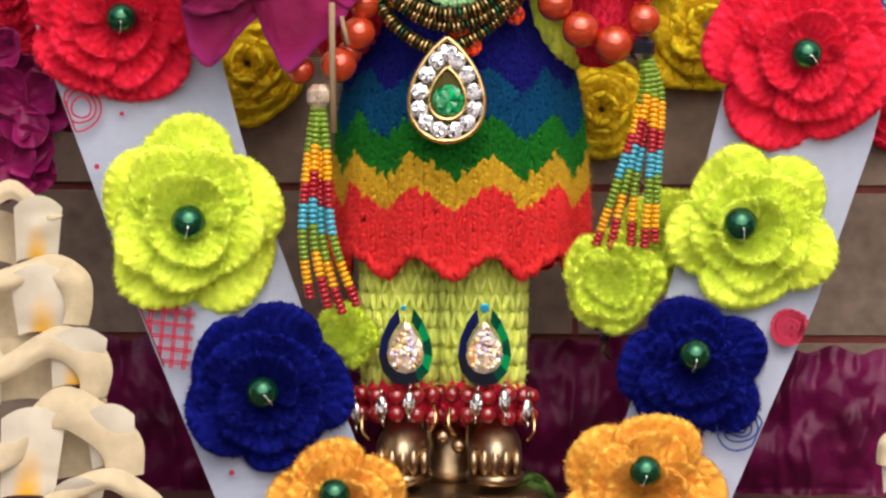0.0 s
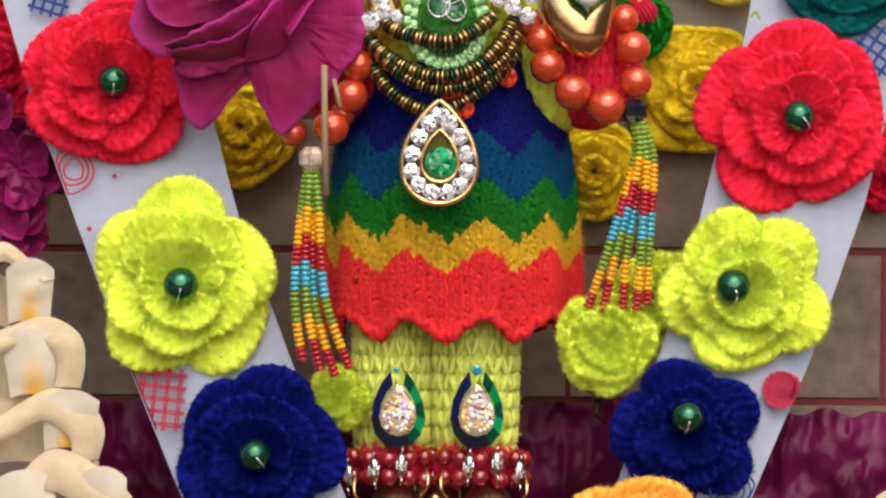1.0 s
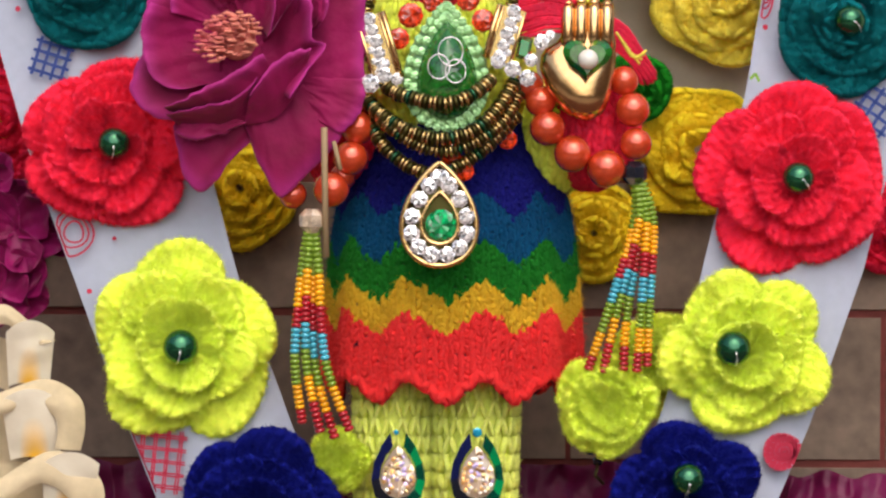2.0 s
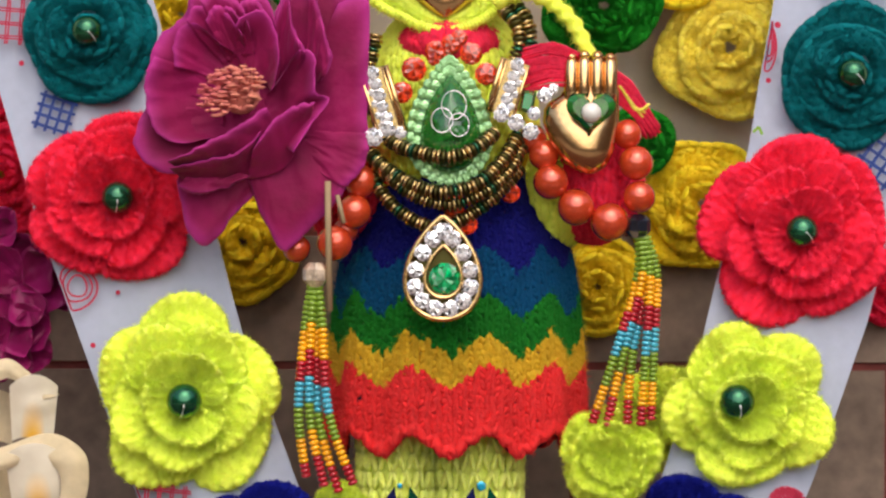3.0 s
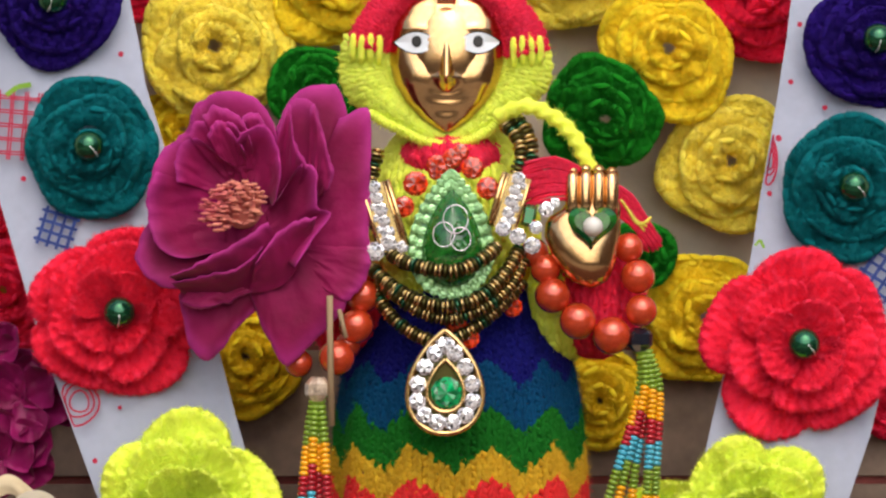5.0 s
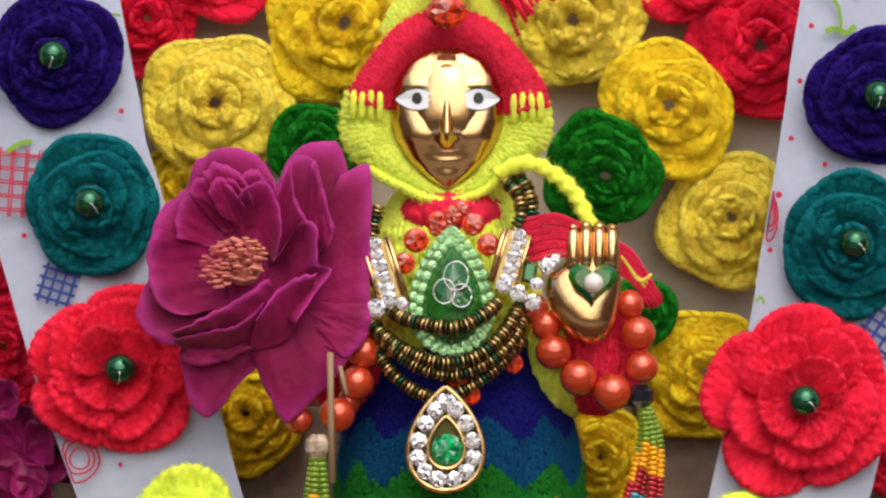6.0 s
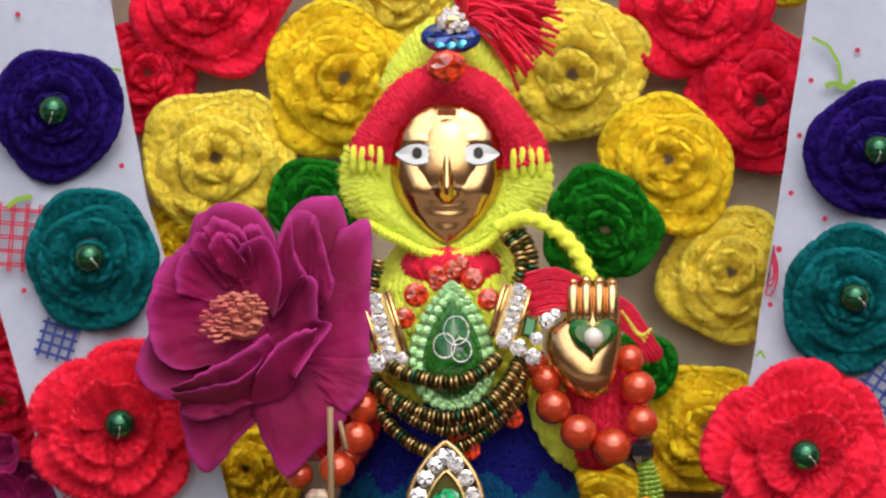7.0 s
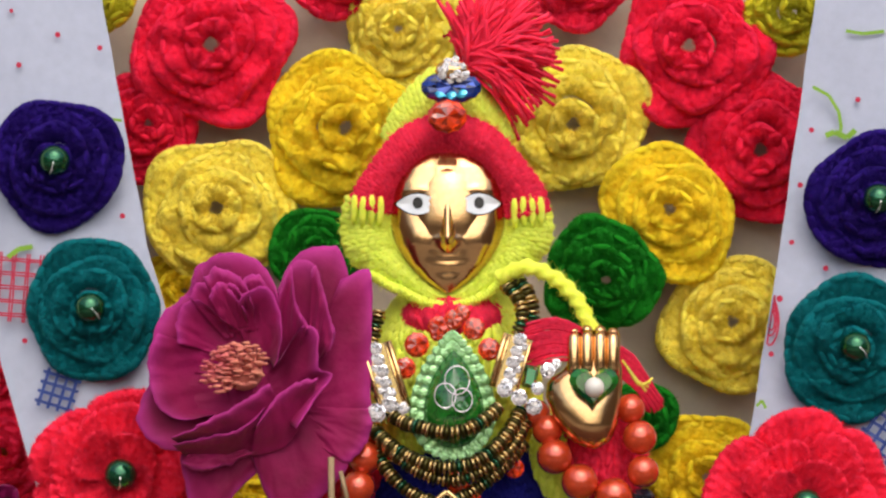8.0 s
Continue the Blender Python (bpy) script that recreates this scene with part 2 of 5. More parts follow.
def sheet(fn, nu, nv, thick=0.0, loop=False):
    """A surface fn(a, b), a and b from 0 to 1; with a thickness it is a closed shell whose back lies thick behind (local -z)."""
    verts, faces = [], []
    cols = nu if loop else nu + 1
    for i in range(cols):
        for j in range(nv + 1):
            verts.append(Vector(fn(i / nu, j / nv)))
    idx = lambda i, j: (i % cols if loop else i) * (nv + 1) + j
    for i in range(nu):
        for j in range(nv):
            faces.append((idx(i, j), idx(i + 1, j), idx(i + 1, j + 1), idx(i, j + 1)))
    if thick:
        n = len(verts)
        verts += [p - Vector((0, 0, thick)) for p in verts]
        faces += [tuple(n + k for k in reversed(q)) for q in faces]
        for i in range(nu):
            faces.append((idx(i + 1, 0), idx(i, 0), n + idx(i, 0), n + idx(i + 1, 0)))
            faces.append((idx(i, nv), idx(i + 1, nv), n + idx(i + 1, nv), n + idx(i, nv)))
        if not loop:
            for j in range(nv):
                faces.append((idx(0, j), idx(0, j + 1), n + idx(0, j + 1), n + idx(0, j)))
                faces.append((idx(nu, j + 1), idx(nu, j), n + idx(nu, j), n + idx(nu, j + 1)))
    return verts, faces


def stitch(b, p0, p1, normal, w, h):
    """One loop of yarn from p0 to p1: a soft capsule w wide and h high."""
    d = p1 - p0
    x = d.cross(normal)
    if x.length < 1e-9:
        return
    x = x.normalized() * (w / 2)
    z = x.cross(d).normalized() * (h / 2)
    verts = []
    for s, r in ((0.0, 0.5), (0.28, 1.0), (0.72, 1.0), (1.0, 0.5)):
        c = p0 + d * s
        for k in range(6):
            t = math.pi / 3 * k
            verts.append(c + x * (r * math.cos(t)) + z * (r * math.sin(t)))
    b.add(verts, STITCH_FACES)


STITCH_FACES = [(i * 6 + k, i * 6 + 6 + k, i * 6 + 6 + (k + 1) % 6, i * 6 + (k + 1) % 6) for i in range(3) for k in range(6)] + [(0, 1, 2, 3, 4, 5), (23, 22, 21, 20, 19, 18)]


def surface_normal(fn, a, c, e=0.004):
    p = Vector(fn(a, c))
    n = (Vector(fn(a + e, c)) - p).cross(Vector(fn(a, max(0.0, c - e))) - p)
    return n.normalized() if n.length > 1e-12 else Vector((0, 0, 1))


def knit(fn, na, nc, w, h, rng, tilt=0.4, pick=None, loose=0.12, over=0.18):
    """Covers the surface fn(a, c) with na columns and nc rows of loops along c. pick(a, c) names the colour of each loop."""
    made = {}
    for i in range(na):
        for j in range(nc):
            a, lean = (i + 0.5) / na, tilt / na * (1 if i % 2 else -1) * 0.5
            ja, jc = rng.uniform(-loose, loose) / na, rng.uniform(-loose, loose) / nc
            c0, c1 = max(0.0, (j - over) / nc + jc), min(1.0, (j + 1 + over) / nc + jc)
            p0, p1 = Vector(fn(a - lean + ja, c0)), Vector(fn(a + lean + ja, c1))
            key = pick(a, (j + 0.5) / nc) if pick else 0
            if key is None:
                continue
            stitch(made.setdefault(key, Build()), p0, p1, surface_normal(fn, a, (c0 + c1) / 2), w * rng.uniform(0.88, 1.1), h)
    return made if pick else made[0]


def chain(b, fn, n, c, w, h, rng, closed=True, out=0.0):
    """A braided edge along a at the level c."""
    for i in range(n):
        a0, a1 = (i - 0.15) / n, (i + 1.15) / n
        dc = 0.035 * (1 if i % 2 else -1)
        p0, p1 = Vector(fn(a0, min(1, c - dc))), Vector(fn(a1, min(1, c + dc)))
        stitch(b, p0, p1, surface_normal(fn, (i + 0.5) / n, min(c, 0.98)), w * rng.uniform(0.85, 1.12), h)


def fuzz(b, count, length, rng, mat=0, faces=0):
    """Loose wool fibres standing off the surface that b holds so far, or off its first faces."""
    nf = faces or len(b.f)
    hv, hf = [], []
    for _ in range(count):
        q = b.f[rng.randrange(nf)]
        p = [Vector(b.v[k]) for k in q]
        c = sum(p, Vector()) / len(p)
        n = (p[1] - p[0]).cross(p[2] - p[0])
        if n.length < 1e-14:
            continue
        n.normalize()
        d = (n + Vector((rng.uniform(-1, 1), rng.uniform(-1, 1), rng.uniform(-1, 1)))).normalized()
        s = d.orthogonal().normalized() * 0.00013
        tip = c + d * length * rng.uniform(0.5, 1.2)
        k = len(hv)
        hv += [c - s, c + s, tip]
        hf.append((k, k + 1, k + 2))
    b.add(hv, hf, mat)


def lathe(profile, sides=16, squash=1.0):
    """Profile of (radius, height) pairs turned round local z."""
    verts, faces = [], []
    for r, z in profile:
        for k in range(sides):
            a = 2 * math.pi * k / sides
            verts.append((r * math.cos(a), r * math.sin(a) * squash, z))
    for i in range(len(profile) - 1):
        for k in range(sides):
            k2 = (k + 1) % sides
            faces.append((i * sides + k, i * sides + k2, (i + 1) * sides + k2, (i + 1) * sides + k))
    faces.append(tuple(reversed(range(sides))))
    faces.append(tuple((len(profile) - 1) * sides + k for k in range(sides)))
    return verts, faces


def ball(rx, ry, rz, sides=18, rings=10):
    prof = [(max(math.sin(math.pi * i / rings), 0.004), -math.cos(math.pi * i / rings)) for i in range(rings + 1)]
    v, f = lathe(prof, sides)
    return [(x * rx, y * ry, z * rz) for x, y, z in v], f


def tube(points, radius, sides=8, lump=0.0, taper=False):
    """A tube along points; lump gives it a rope's strand."""
    pts = [Vector(p) for p in points]
    verts, faces = [], []
    for i, p in enumerate(pts):
        d = (pts[min(i + 1, len(pts) - 1)] - pts[max(i - 1, 0)]).normalized()
        a = d.orthogonal().normalized() if abs(d.y) > 0.9 else d.cross(Vector((0, 1, 0))).normalized()
        c = d.cross(a).normalized()
        r = radius * (1 - 0.85 * i / (len(pts) - 1) if taper else 1)
        for k in range(sides):
            t = 2 * math.pi * k / sides
            rr = r * (1 + lump * math.sin(2 * t + i * 0.9))
            verts.append(p + a * math.cos(t) * rr + c * math.sin(t) * rr)
    for i in range(len(pts) - 1):
        for k in range(sides):
            k2 = (k + 1) % sides
            faces.append((i * sides + k, i * sides + k2, (i + 1) * sides + k2, (i + 1) * sides + k))
    faces.append(tuple(reversed(range(sides))))
    faces.append(tuple((len(pts) - 1) * sides + k for k in range(sides)))
    return verts, faces


def curve_points(ctrl, n):
    """n + 1 points evenly along a smooth line through the control points."""
    c = [Vector(p) for p in ctrl]
    fine = []
    for i in range(len(c) - 1):
        p0, p1, p2, p3 = c[max(i - 1, 0)], c[i], c[i + 1], c[min(i + 2, len(c) - 1)]
        for k in range(24):
            t = k / 24
            fine.append(0.5 * (2 * p1 + (p2 - p0) * t + (2 * p0 - 5 * p1 + 4 * p2 - p3) * t * t + (3 * p1 - p0 - 3 * p2 + p3) * t ** 3))
    fine.append(c[-1])
    run = [0.0]
    for a, b in zip(fine, fine[1:]):
        run.append(run[-1] + (b - a).length)
    out = []
    for k in range(n + 1):
        s = run[-1] * k / n
        i = max(j for j in range(len(run)) if run[j] <= s + 1e-12)
        i = min(i, len(fine) - 2)
        w = (s - run[i]) / max(run[i + 1] - run[i], 1e-9)
        out.append(fine[i].lerp(fine[i + 1], w))
    return out


def empty(name, m, label, category, group="", kind=""):
    ob = new(name)
    ob.empty_display_size = 0.01
    ob.matrix_world = m
    return tagged(ob, label, category, group, kind)


def piece(name, me, parent, m=None, label="", kind=""):
    """A mesh under a thing or part, at the local pose m."""
    ob = new(name, me)
    ob.parent = parent
    if m is not None:
        ob.matrix_basis = m
    return tagged(ob, label, "", "", kind)


def part(name, b, mats, parent, label="", smooth=True):
    return piece(name, b.mesh(name, mats, smooth), parent, None, label)


def thing(name, b, mats, label, category, m=None, kind="", smooth=True, group=""):
    ob = new(name, b.mesh(name, mats, smooth))
    if m is not None:
        ob.matrix_world = m
    return tagged(ob, label, category, group, kind)


def world_part(name, b, mats, parent, label="", smooth=True):
    """A part whose vertices are given in the world."""
    inv = parent.matrix_basis.inverted()
    b.moved(inv)
    return part(name, b, mats, parent, label, smooth)


def box(b, x0, x1, y0, y1, z0, z1, mat=0):
    v = [(x, y, z) for x in (x0, x1) for y in (y0, y1) for z in (z0, z1)]
    b.add(v, [(0, 1, 3, 2), (4, 6, 7, 5), (0, 4, 5, 1), (2, 3, 7, 6), (0, 2, 6, 4), (1, 5, 7, 3)], mat)
    return b

# ---- the place: floor, table, wall ----
thing("ground", box(Build(), -60, 60, -60, 60, -0.05, 0.0), GROUND, "pale worn stone floor, out of view", "floor", kind="structure")
thing("wall_back", box(Build(), -4.0, 4.0, 0.085, 0.25, 0.0, 2.6), BACK_CLOTH, "plain beige wall behind the decorated figure", "wall", kind="structure", smooth=False)
# three unseen walls, added to limit the sky light and give metal contrast
thing("wall_front", box(Build(), -4.0, 4.0, -5.2, -5.0, 0.0, 0.85), ADDED_WALL, "unseen low brown wall, added behind the camera to shape reflections", "wall", kind="structure", smooth=False)
thing("wall_left", box(Build(), -4.2, -4.0, -5.2, 0.25, 0.0, 2.6), ADDED_WALL, "unseen plain brown side wall, added to shape light and reflections", "wall", kind="structure", smooth=False)
thing("wall_right", box(Build(), 4.0, 4.2, -5.2, 0.25, 0.0, 2.6), ADDED_WALL, "unseen plain brown side wall, added to shape light and reflections", "wall", kind="structure", smooth=False)
thing("table", box(Build(), -0.7, 0.7, -0.32, 0.08, 0.0, TABLE_TOP), TABLE, "dark cloth-covered table that carries the decorated figure", "table", smooth=False)


def panel():
    """A low screen of grey-brown blocks with dark red joints, behind the figure."""
    root = empty("block_screen", Matrix.Translation((0, 0.075, TABLE_TOP)), "low screen of grey-brown blocks with dark red joints", "screen")
    b = box(Build(), -0.3, 0.3, -0.002, 0.008, 0.0, 0.166)
    part("backing", b, JOINT_RED, root, "dark red joints", smooth=False)
    rng = random.Random(5)
    w, gap = 0.118, 0.0018
    levels = [0.002] + [at(0, v, 0.075).z - TABLE_TOP for v in (1062, 796, 560)]
    for row in range(3):
        z0, z1 = levels[row] + gap / 2, levels[row + 1] - gap / 2
        for k in range(-3, 3):
            x0 = (k + (0.42 if row % 2 else 0.0)) * w
            e = 0.0008
            bb = Build()
            d = -0.0030 + rng.uniform(-0.0004, 0.0004)
            v = [(x0, 0, z0), (x0 + w - 0.0008, 0, z0), (x0 + w - 0.0008, 0, z1), (x0, 0, z1),
                 (x0 + e, d, z0 + e), (x0 + w - 0.0008 - e, d, z0 + e), (x0 + w - 0.0008 - e, d, z1 - e), (x0 + e, d, z1 - e)]
            bb.add(v, [(4, 5, 6, 7), (0, 1, 5, 4), (1, 2, 6, 5), (2, 3, 7, 6), (3, 0, 4, 7)])
            part("block", bb, BLOCK, root, smooth=False)


panel()


# ---- the two white printed bands ----
def band_depth(v):
    return 0.03 - 0.075 * (v + 420) / 1800


def interp(x, pts):
    xs, ys = [p[0] for p in pts], [p[1] for p in pts]
    return float(np.interp(x, xs, ys))


LEFT_INNER = [(-420, 160), (-340, 176), (100, 258), (190, 285), (575, 388), (755, 436), (985, 522), (1362, 672)]
LEFT_OUTER = [(-420, -120), (300, -2), (540, 68), (765, 150), (1000, 235), (1362, 382)]
RIGHT_INNER = [(-420, 1457), (-340, 1445), (100, 1380), (420, 1325), (800, 1235), (1362, 1060)]
RIGHT_OUTER = [(-420, 1700), (300, 1640), (715, 1540), (995, 1445), (1362, 1292)]


def band(inner, outer, label):
    def fn(a, c):
        v = -420 + 1782 * c
        i, o = interp(v, inner), interp(v, outer)
        i += 2.5 * noise.noise(Vector((v * 0.012, i * 0.001, 3)))
        u = o + (i - o) * a
        y = band_depth(v) + 0.0015 * noise.noise(Vector((u * 0.006, v * 0.004, 1))) - 0.004 * math.sin(math.pi * a)
        return at(u, v, y)
    v, f = sheet(fn, 14, 120)
    n = len(v)
    v += [p + Vector((0, 0.0012, 0)) for p in v]
    f += [tuple(n + k for k in reversed(q)) for q in f]
    root = empty("printed_band", Matrix.Translation(at(600, 1362, -0.03)), label, "cloth band", "bands of printed cloth")
    world_part("cloth", Build().add(v, f), WHITE_CLOTH, root)
    return root


LEFT_BAND = band(LEFT_INNER, LEFT_OUTER, "white cotton band printed with red checks and dots, flowers pinned on")
RIGHT_BAND = band(RIGHT_INNER, RIGHT_OUTER, "white cotton band printed with red dots, flowers pinned on")


def on_band(u, v):
    return at(u, v, band_depth(v) - 0.0058)


def stroke(b, pts, width):
    """A flat printed line on the band through plan points."""
    def keep(u, v):
        side = (LEFT_OUTER, LEFT_INNER) if u < 784 else (RIGHT_INNER, RIGHT_OUTER)
        return min(max(u, interp(v, side[0]) + 4), interp(v, side[1]) - 4), v
    pts = [keep(*p) for p in pts]
    for (u0, v0), (u1, v1) in zip(pts, pts[1:]):
        d = math.hypot(u1 - u0, v1 - v0) or 1.0
        nx, ny = -(v1 - v0) / d * width / 2, (u1 - u0) / d * width / 2
        b.add([on_band(u0 + nx, v0 + ny), on_band(u1 + nx, v1 + ny), on_band(u1 - nx, v1 - ny), on_band(u0 - nx, v0 - ny)], [(0, 1, 2, 3)])


def checks(root, cu, cv, size, mat, count, tilt, seed):
    rng = random.Random(seed)
    b = Build()
    ca, sa = math.cos(tilt), math.sin(tilt)
    for k in range(count):
        for off in (-0.018, 0.018):
            t = -0.5 + (k + 0.5) / count + off
            for flip in (0, 1):
                line = []
                for i in range(7):
                    s = -0.5 + i / 6
                    x, y = (s, t + rng.uniform(-0.006, 0.006)) if flip else (t + rng.uniform(-0.006, 0.006), s)
                    line.append((cu + (x * ca - y * sa) * size, cv + (x * sa + y * ca) * size))
                stroke(b, line, 3.0)
    world_part("check_print", b, mat, root)


def dots(root, spots):
    for u, v, r in spots:
        b = Build()
        ring = [on_band(u + r * math.cos(a * 0.628), v + r * math.sin(a * 0.628)) for a in range(10)]
        b.add(ring, [tuple(range(10))])
        world_part("dot_print", b, PRINT_RED, root)


def loop_print(root, cu, cv, rx, ry, mat, turns, width=3.5):
    b = Build()
    for k in range(turns):
        s = 1 - 0.26 * k
        stroke(b, [(cu + rx * s * math.cos(a * 0.35 + k), cv + ry * s * math.sin(a * 0.35 + k) * (1 - 0.2 * math.cos(a * 0.35))) for a in range(19)], width)
    world_part("motif_print", b, mat, root)


checks(LEFT_BAND, 18, 168, 122, PRINT_RED, 5, 0.08, 1)
checks(LEFT_BAND, 282, 1062, 112, PRINT_RED, 5, 0.1, 2)
checks(LEFT_BAND, 100, 352, 70, PRINT_BLUE, 4, 0.3, 3)
checks(RIGHT_BAND, 1560, 435, 80, PRINT_BLUE, 4, 0.6, 4)
loop_print(LEFT_BAND, 140, 660, 36, 40, PRINT_RED, 3)
loop_print(RIGHT_BAND, 1400, 1042, 32, 28, PRINT_RED, 4, 11.0)
loop_print(RIGHT_BAND, 1312, 1222, 42, 40, PRINT_BLUE, 4)
loop_print(RIGHT_BAND, 1362, 230, 14, 44, PRINT_RED, 3)
dots(LEFT_BAND, [(213, 42, 5), (41, 263, 5), (28, -228, 5), (97, -282, 5), (168, 762, 5), (212, 668, 4), (172, -258, 5), (407, 1306, 5), (14, -325, 4)])
dots(RIGHT_BAND, [(1437, -108, 5), (1416, -10, 5), (1520, -162, 5), (1400, 92, 5), (1378, 192, 6), (1460, 138, 5), (1362, 290, 5)])
for root, pts, width in (
    (RIGHT_BAND, ((1440, -185), (1468, -170), (1486, -140), (1490, -110), (1484, -98)), 6),
    (RIGHT_BAND, ((1462, -98), (1478, -104), (1500, -94), (1515, -108)), 10),
    (RIGHT_BAND, ((1500, -285), (1530, -280), (1568, -284)), 6),
    (RIGHT_BAND, ((1330, 382), (1345, 372), (1352, 386)), 5),
    (LEFT_BAND, ((10, 115), (30, 100), (54, 96)), 9),
    (LEFT_BAND, ((196, -130), (212, -128)), 5),
):
    sprig = Build()
    stroke(sprig, pts, width)
    world_part("vine_print", sprig, PRINT_GREEN, root, "green vine print")


# ---- crochet flowers ----
PETALS = {}


def petal_mesh(n, radius, lift, cup, mat, seed, ruffle=0.06, curl=0.09, inner=0.1):
    """One crocheted petal of a ring of n, lying along +x: rows of stitches, a rolled rim, loose fibres."""
    key = (n, radius, lift, mat.name, seed)
    if key in PETALS:
        return PETALS[key]
    rng = random.Random(seed)
    half = math.pi / n * 1.32
    ph = rng.uniform(0, 6)

    def fn(a, c):
        s = 2 * a - 1
        edge = (0.70 + 0.30 * max(0.0, 1 - abs(s) ** 2.6) ** 0.5) * (1 + 0.05 * math.sin(3 * s + ph))
        r = radius * (inner + (1 - inner) * min(c, 0.93) / 0.93) * edge
        ang = s * half * (0.86 + 0.14 * math.sin(math.pi * min(1, c)))
        z = lift * radius * c ** 0.8 * 0.6 + cup * radius * c * c - 0.10 * radius * s * s * c
        z += ruffle * radius * c * math.sin(4.2 * s + ph) * 1.2
        if c > 0.86:
            z -= curl * radius * ((c - 0.86) / 0.14) ** 1.6
        z += 0.0018 * noise.noise(Vector((r * 110, ang * radius * 110, seed))) + 0.0007 * noise.noise(Vector((r * 320, ang * radius * 320, seed)))
        return (r * math.cos(ang), r * math.sin(ang), z)

    width = 2 * half * radius * 0.8
    na, nc = max(5, int(width / 0.0034)), max(2, int(radius * (1 - inner) / 0.0046))

    def felted(a, c):
        """The petal with its rows of loops, matted by wear, and a thick soft rim."""
        x, y, z = fn(a, c)
        row = math.floor(c * nc)
        loop = math.cos(2 * math.pi * (a * na + 0.5 * (row % 2) + 0.35 * noise.noise(Vector((a * 9, c * 7, seed)))))
        z += 0.00055 * loop * abs(math.sin(math.pi * c * nc)) ** 0.7 + 0.0006 * math.exp(-((c - 0.88) / 0.07) ** 2) * (1 + 0.5 * loop)
        k = 1 + 0.020 * loop * max(0.0, (c - 0.85) / 0.15)
        return (x * k, y * k, z)

    v, f = sheet(felted, max(34, 4 * na), max(18, 4 * nc), 0.0024)
    b = Build().add(v, [tuple(reversed(q)) for q in f])
    fuzz(b, 3800, 0.0018, rng, faces=(len(f) - 2 * (max(34, 4 * na) + max(18, 4 * nc))) // 2)
    PETALS[key] = b.mesh("petal", mat)
    return PETALS[key]


BEAD_MESH = Build().add(*ball(0.0062, 0.0062, 0.0062, 24, 14)).mesh("bead", GREEN_PEARL)
PIN_MESH = Build().add(*tube([(0, 0, 0.004), (0.0008, -0.0012, 0.0068), (0.001, -0.0042, 0.0062), (0.0006, -0.0058, 0.004)], 0.0003, 6)).mesh("pin", SILVER)


TIERS = {}


def rosette_tiers(radius, mat, seed, rise=0.20, wave=0.075):
    """A crocheted rosette: wavy tiers, each a ring of radial loops with a braided edge, one mesh a tier."""
    key = (radius, mat.name, seed)
    if key in TIERS:
        return TIERS[key]
    rng = random.Random(seed)
    out = []
    for n, (size, hole, ridge) in enumerate(((1.0, 0.60, 0.13), (0.78, 0.42, 0.19), (0.55, 0.26, 0.24), (0.33, 0.10, 0.24))):
        p1, p2, p3 = (rng.uniform(0, 6) for _ in range(3))
        lobes, fine = rng.choice((2, 3, 4)), rng.choice((5, 6, 7))
        ox, oy = rng.uniform(-0.03, 0.03) * radius * n, rng.uniform(-0.03, 0.03) * radius * n
        lift, slope = rise * radius * n * 0.42, rng.uniform(-0.06, 0.06)

        def fn(a, c, n=n, size=size, hole=hole, ridge=ridge, p1=p1, p2=p2, p3=p3, lobes=lobes, fine=fine, ox=ox, oy=oy, lift=lift, slope=slope):
            t = 2 * math.pi * a
            ro = radius * size * (1 + wave * math.sin(lobes * t + p1) + wave * 0.5 * math.sin(fine * t + p2))
            ri = radius * hole * (1 + 0.10 * math.sin(lobes * t + p3))
            r = ri + (ro - ri) * min(1.0, c / 0.93)
            z = lift + ridge * radius * max(0.0, math.sin(math.pi * (0.06 + 0.80 * c))) ** 0.6 + slope * r * math.cos(t + p3)
            z += 0.09 * radius * c * math.sin(fine * t + p3) + 0.06 * radius * c * math.sin(lobes * t + p2)
            z += 0.0012 * noise.noise(Vector((r * 150 * math.cos(t), r * 150 * math.sin(t), seed + n)))
            if c > 0.84:
                z -= 0.09 * radius * ((c - 0.84) / 0.16) ** 1.6
            return (ox + r * math.cos(t), oy + r * math.sin(t), z)

        around = 2 * math.pi * radius * size
        na = max(10, int(around * 0.86 / 0.0042))
        nc = max(1, int(radius * (size - hole) / 0.0056 + 0.5))

        def felted(a, c, fn=fn, na=na, nc=nc, n=n):
            x, y, z = fn(a, c)
            row = math.floor(c * (nc + 1))
            loop = math.cos(2 * math.pi * (a * na + 0.5 * (row % 2) + 0.3 * noise.noise(Vector((math.cos(6.283 * a) * 6, math.sin(6.283 * a) * 6, c * 4 + n)))))
            z += 0.00065 * loop * abs(math.sin(math.pi * c * (nc + 1))) ** 0.7
            k = 1 + 0.018 * loop * max(0.0, (c - 0.8) / 0.2)
            return (x * k, y * k, z)

        v, f = sheet(felted, max(60, 4 * na), max(12, 6 * nc), 0.0020, loop=True)
        b = Build().add(v, [tuple(reversed(q)) for q in f])
        chain(b, fn, max(10, int(around / 0.0050)), 0.93, 0.0046, 0.0022, rng)
        fuzz(b, int(7500 * size), 0.0018, rng, faces=max(60, 4 * na) * max(12, 6 * nc))
        out.append(b.mesh("ruffle", mat))
    TIERS[key] = out
    return out


